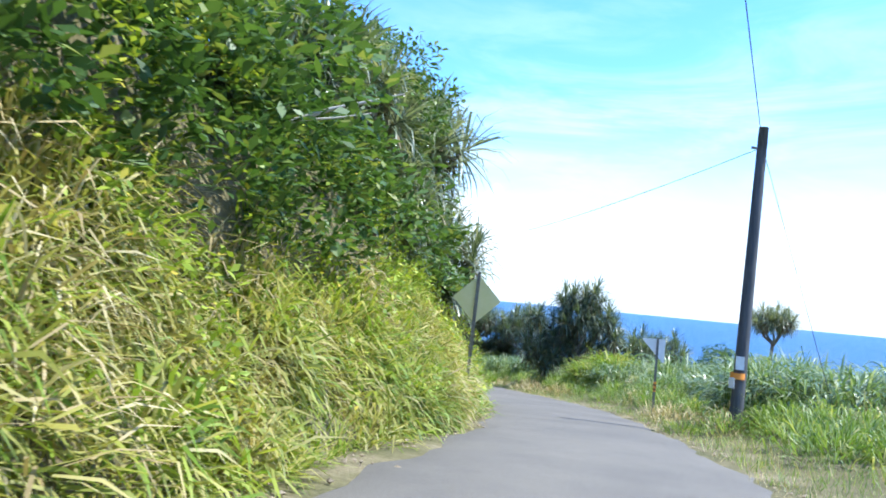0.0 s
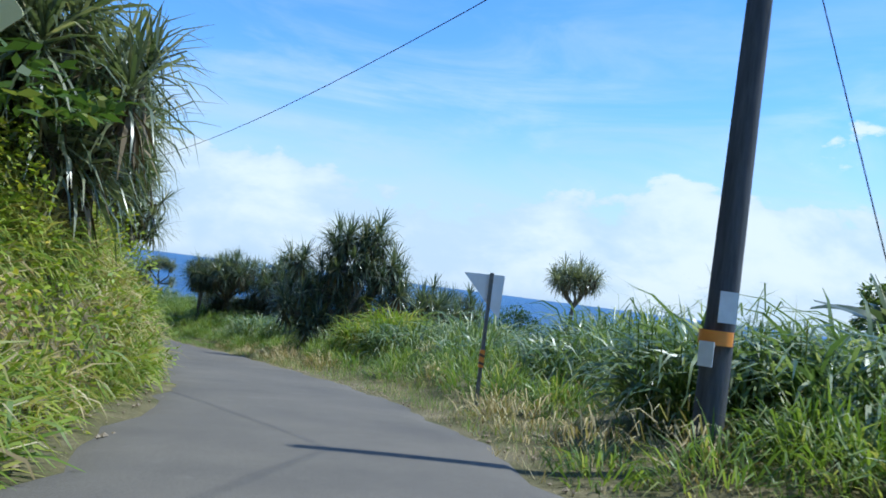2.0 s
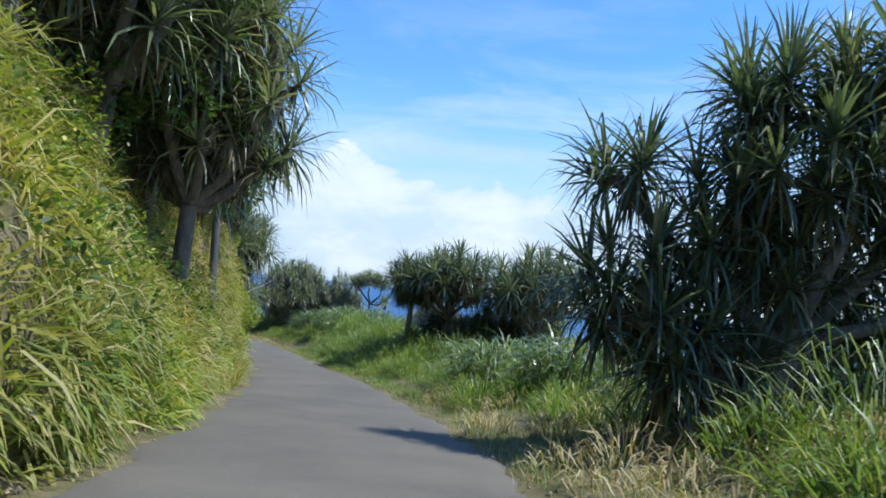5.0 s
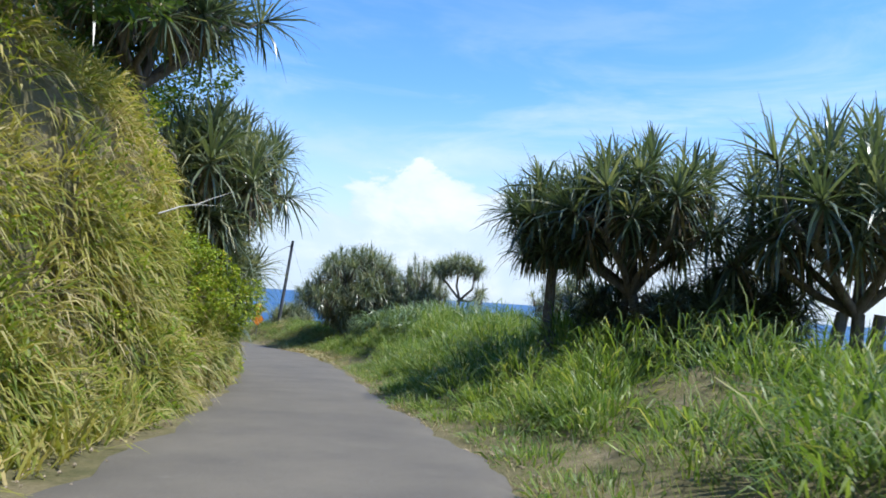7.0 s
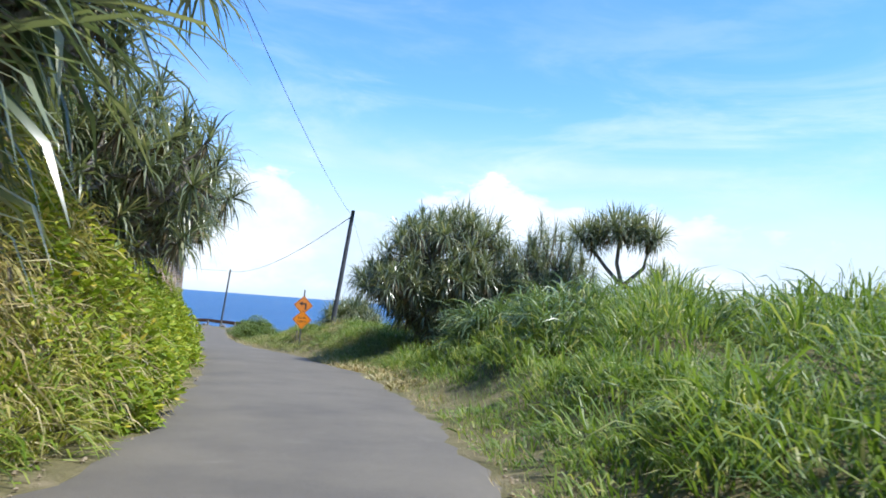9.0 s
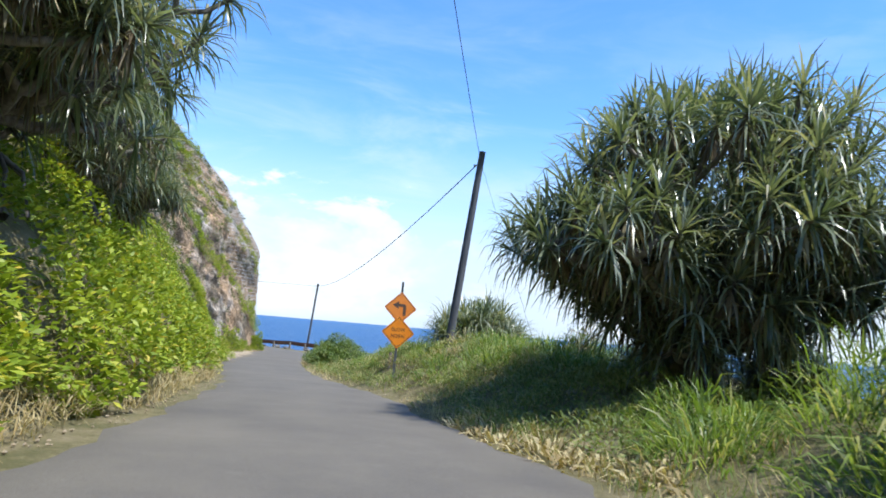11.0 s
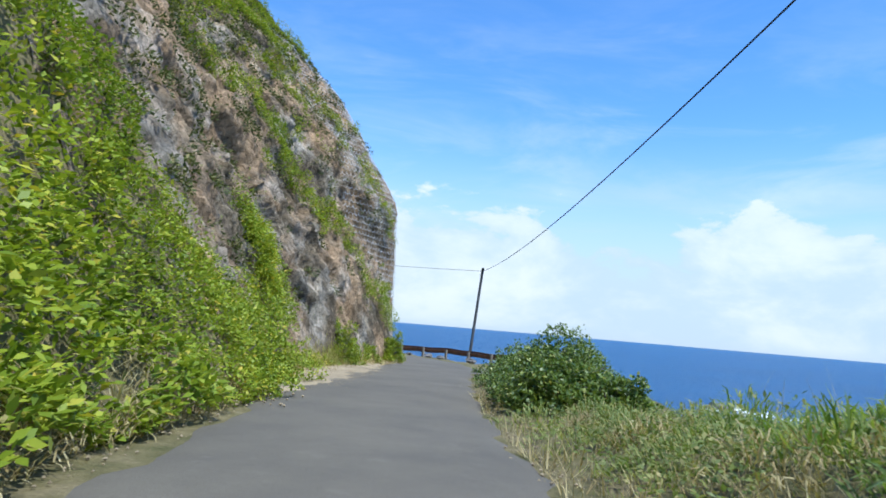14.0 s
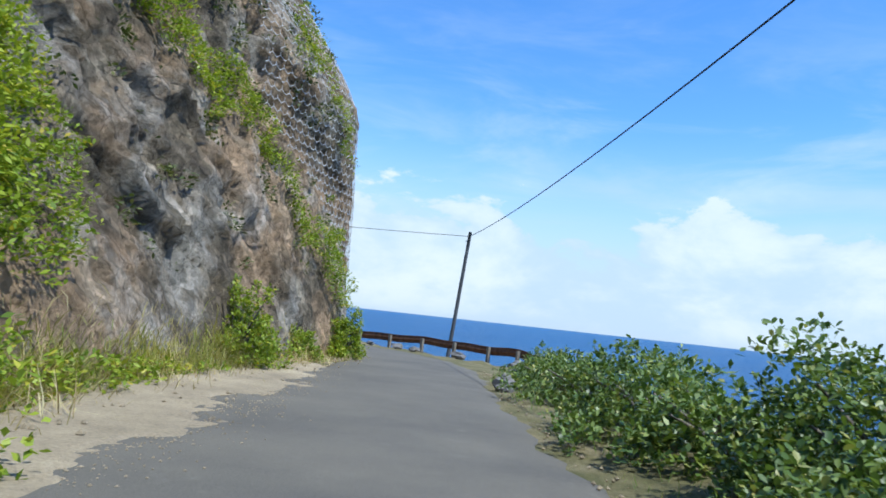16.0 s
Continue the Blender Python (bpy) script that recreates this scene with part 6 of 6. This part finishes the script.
STONES = [stone_mesh(k) for k in range(5)]
kerb = thing("stone_kerb", "low kerb of dark lava stones along the drop", "kerb", at=(-38, 126, -7))
r = random.Random(4)
for k in range(34):
    f = k / 33
    x, y = -35.4 + (-40.3 + 35.4) * f + r.uniform(-0.1, 0.1), 121.6 + (133.2 - 121.6) * f
    s_, u_ = nearest([x], [y])
    ob = put("stone", STONES[k % 5], None, kerb)
    sc = r.uniform(0.16, 0.27)
    ob.matrix_basis = pose(x + 38, y - 126, float(np.interp(s_[0], S, C[:, 2])) + 7 + sc * 0.35, r.uniform(-20, 20), r.uniform(-20, 20), r.uniform(0, 360)) @ Matrix.Diagonal((sc, sc * 1.2, sc, 1))
for k, (x, y, sc) in enumerate(((-44.0, 135.0, 0.28), (-46.5, 135.3, 0.22), (-47.6, 135.5, 0.3), (-49.2, 135.6, 0.2))):
    ob = tagged(new("boulder", STONES[k % 5]), "pale boulder lying under the guardrail", "boulder", "boulders at the bend")
    ob.matrix_world = pose(x, y, -7.25 + sc * 0.3, 0, 0, 50 * k) @ Matrix.Diagonal((sc * 1.6, sc, sc, 1))

# pull-out of pale dirt at the cliff's foot, frayed into the asphalt
NA, NW = 170, 64
aa = np.linspace(a_at(106.8), a_at(123.0), NA)
rows_ = []
for i, a_ in enumerate(aa):
    f = i / (NA - 1)
    bx, by, bz = (float(np.interp(a_, A, FL[:, k])) for k in range(3))
    ix, iy = float(np.interp(a_, A, INW[:, 0])), float(np.interp(a_, A, INW[:, 1]))
    w_ = 2.2 * math.sin(math.pi * min(1, 0.1 + f * 0.95)) ** 0.8
    for j in range(NW):
        g_ = j / (NW - 1)
        o = 0.5 - 3.6 * g_
        x, y = bx + ix * o, by + iy * o
        s_, u_ = nearest([x], [y])
        cover_ = w_ - 3.6 * g_ + 0.7 * noise.noise(Vector((x * 0.8, y * 0.8, 0))) + 0.5 * noise.noise(Vector((x * 2.3, y * 2.3, 4))) + 0.35 * noise.noise(Vector((x * 7, y * 7, 2)))
        rise_ = max(-0.08, min(0.012, cover_ * 0.14)) if 0 < f < 1 else -0.12
        t_ = min(1.0, abs(float(u_[0])) / float(HALF_L(y)))
        rows_.append((x, y, float(np.interp(s_[0], S, C[:, 2])) + 0.031 - 0.03 * t_ * t_ + rise_ + 0.12 * (1 - g_) ** 3))
v, q = sheet(np.array(rows_).reshape(NA, NW, 3))
tagged(put("dirt_pullout", mesh_np("dirt_pullout", v, q), M["dirt"]), "pale gravelly dirt pull-out below the cliff", "dirt", kind="structure")


def gravel(n, place, size, mat, label):
    """Loose stones: squashed octahedra joined into one."""
    p_ = place(n)
    k_ = size * rng.uniform(0.4, 1.5, n) ** 1.5
    base = np.array([(1, 0, 0), (0, 1, 0), (-1, 0, 0), (0, -1, 0), (0, 0, 0.7), (0, 0, -0.7)], float)
    v_ = p_[:, None] + base[None] * k_[:, None, None] * rng.uniform(0.6, 1.3, (n, 6, 1))
    t_ = np.array([(0, 1, 4), (1, 2, 4), (2, 3, 4), (3, 0, 4), (1, 0, 5), (2, 1, 5), (3, 2, 5), (0, 3, 5)])
    tris = ((np.arange(n) * 6)[:, None, None] + t_[None]).reshape(-1, 3)
    tagged(put("gravel", mesh_np("gravel", v_.reshape(-1, 3), None, tris, smooth=False), M[mat]), label, "gravel", kind="stuff")


def foot_gravel(n):
    a_ = rng.uniform(a_at(104), A_NOSE, n)
    o = 0.3 - np.abs(rng.normal(0, 0.55, n))
    x = np.interp(a_, A, FL[:, 0]) + np.interp(a_, A, INW[:, 0]) * o
    y = np.interp(a_, A, FL[:, 1]) + np.interp(a_, A, INW[:, 1]) * o
    return np.stack([x, y, np.interp(a_, A, FL[:, 2]) + 0.05], 1)


def edge_gravel(n):
    s_ = rng.uniform(s_at(2), s_at(126), n)
    x, y, z, rx_, ry_ = on_line(s_)
    right = rng.random(n) < 0.5
    u = np.where(right, HALF_R(y) - np.abs(rng.normal(0, 0.18, n)) + 0.12, -HALF_L(y) + np.abs(rng.normal(0, 0.18, n)) - 0.12)
    return np.stack([x + rx_ * u, y + ry_ * u, z + 0.01], 1)


gravel(1500, foot_gravel, 0.024, "dirt", "loose fallen stones at the foot of the cliff")


def pullout_grit(n):
    a_ = rng.uniform(a_at(107), a_at(122.5), n)
    f = (a_ - a_at(106.8)) / (a_at(123.0) - a_at(106.8))
    o = 0.5 - 2.2 * np.sin(np.pi * np.minimum(1, 0.1 + f * 0.95)) ** 0.8 + rng.normal(0, 0.35, n)
    x = np.interp(a_, A, FL[:, 0]) + np.interp(a_, A, INW[:, 0]) * o
    y = np.interp(a_, A, FL[:, 1]) + np.interp(a_, A, INW[:, 1]) * o
    s_, u_ = nearest(x, y)
    return np.stack([x, y, np.interp(s_, S, C[:, 2]) + 0.034 - 0.03 * np.minimum(1, np.abs(u_) / HALF_L(y)) ** 2], 1)


gravel(3000, pullout_grit, 0.010, "dirt", "fine pale grit spread from the pull-out")
gravel(2800, edge_gravel, 0.018, "dirt", "grit and pebbles along the asphalt edges")

# ---- wire net over the cliff's nose ----
cell = 0.36
segs = []
for i in range(int(13 / (cell * 0.866)) + 1):
    for j in range(int(15 / (cell * 0.75)) + 1):
        a0_ = A_NOSE - 5.5 + (i + 0.5 * (j % 2)) * cell * 0.866
        v0_ = 2.4 + j * cell * 0.75
        h_ = cell * 0.5
        segs += [((a0_, v0_ + h_ * 0.5), (a0_, v0_ + h_)), ((a0_, v0_ + h_ * 0.5), (a0_ + cell * 0.433, v0_)), ((a0_, v0_ + h_ * 0.5), (a0_ - cell * 0.433, v0_))]
sg = np.array(segs)
low_v = np.maximum(2.6, 3.6 + (A_NOSE - 1 - sg[:, 0, 0]) * 0.62)
sg = sg[sg[:, 0, 1] > low_v]
# the net hangs over a smoothed skin of the cliff
skin = rock_grid[2].copy()
for _ in range(3):
    for ax in (0, 1):
        skin = sum(np.roll(skin, k, ax) for k in range(-4, 5)) / 9
hang = Slope(rock_grid[0], rock_grid[1], skin)
p0, n0_ = hang(sg[:, 0, 0], sg[:, 0, 1])
p1, n1_ = hang(sg[:, 1, 0], sg[:, 1, 1])
p0, p1 = p0 + n0_ * 0.16, p1 + n1_ * 0.16
dr = p1 - p0
dr /= np.linalg.norm(dr, axis=1)[:, None] + 1e-9
s1_ = np.cross(dr, n0_)
w_ = 0.0085
ring = [s1_ * w_, -s1_ * w_ * 0.5 + n0_ * w_ * 0.87, -s1_ * w_ * 0.5 - n0_ * w_ * 0.87]
v = np.stack([p0 + r_ for r_ in ring] + [p1 + r_ for r_ in ring], 1).reshape(-1, 3)
b0 = (np.arange(len(sg)) * 6)[:, None, None]
q = (b0 + np.array([[0, 1, 4, 3], [1, 2, 5, 4], [2, 0, 3, 5]])[None]).reshape(-1, 4)
tagged(put("rockfall_net", mesh_np("rockfall_net", v, q), M["net"]), "hexagonal steel wire rockfall net draped over the cliff", "net")

# ---- rock and surf out at sea ----
me = stone_mesh(9, 0.5)
ob = tagged(new("sea_rock", me), "dark rock awash in white surf", "rock")
ob.matrix_world = pose(-56.4, 255.5, SEA + 0.5, 0, 0, 30) @ Matrix.Diagonal((3.4, 2.2, 2.4, 1))
fx, fy = np.meshgrid(np.linspace(-1, 1, 60), np.linspace(-1, 1, 40), indexing="ij")
fz = np.array([noise.fractal(Vector((a_ * 4, b_ * 3, 1.5)), 1.0, 2.0, 5) for a_, b_ in zip(fx.ravel(), fy.ravel())]).reshape(fx.shape)
P = np.stack([fx * 11 - 50, fy * 9 + 255, SEA + 0.02 + 0.8 * (fz * 0.95 + 0.22 - 0.9 * (fx ** 2 + fy ** 2) ** 0.9)], -1)
v, q = sheet(P)
tagged(put("surf", mesh_np("surf", v, q[:, ::-1]), M["foam"]), "white foam breaking round the rock", "surf", kind="stuff")
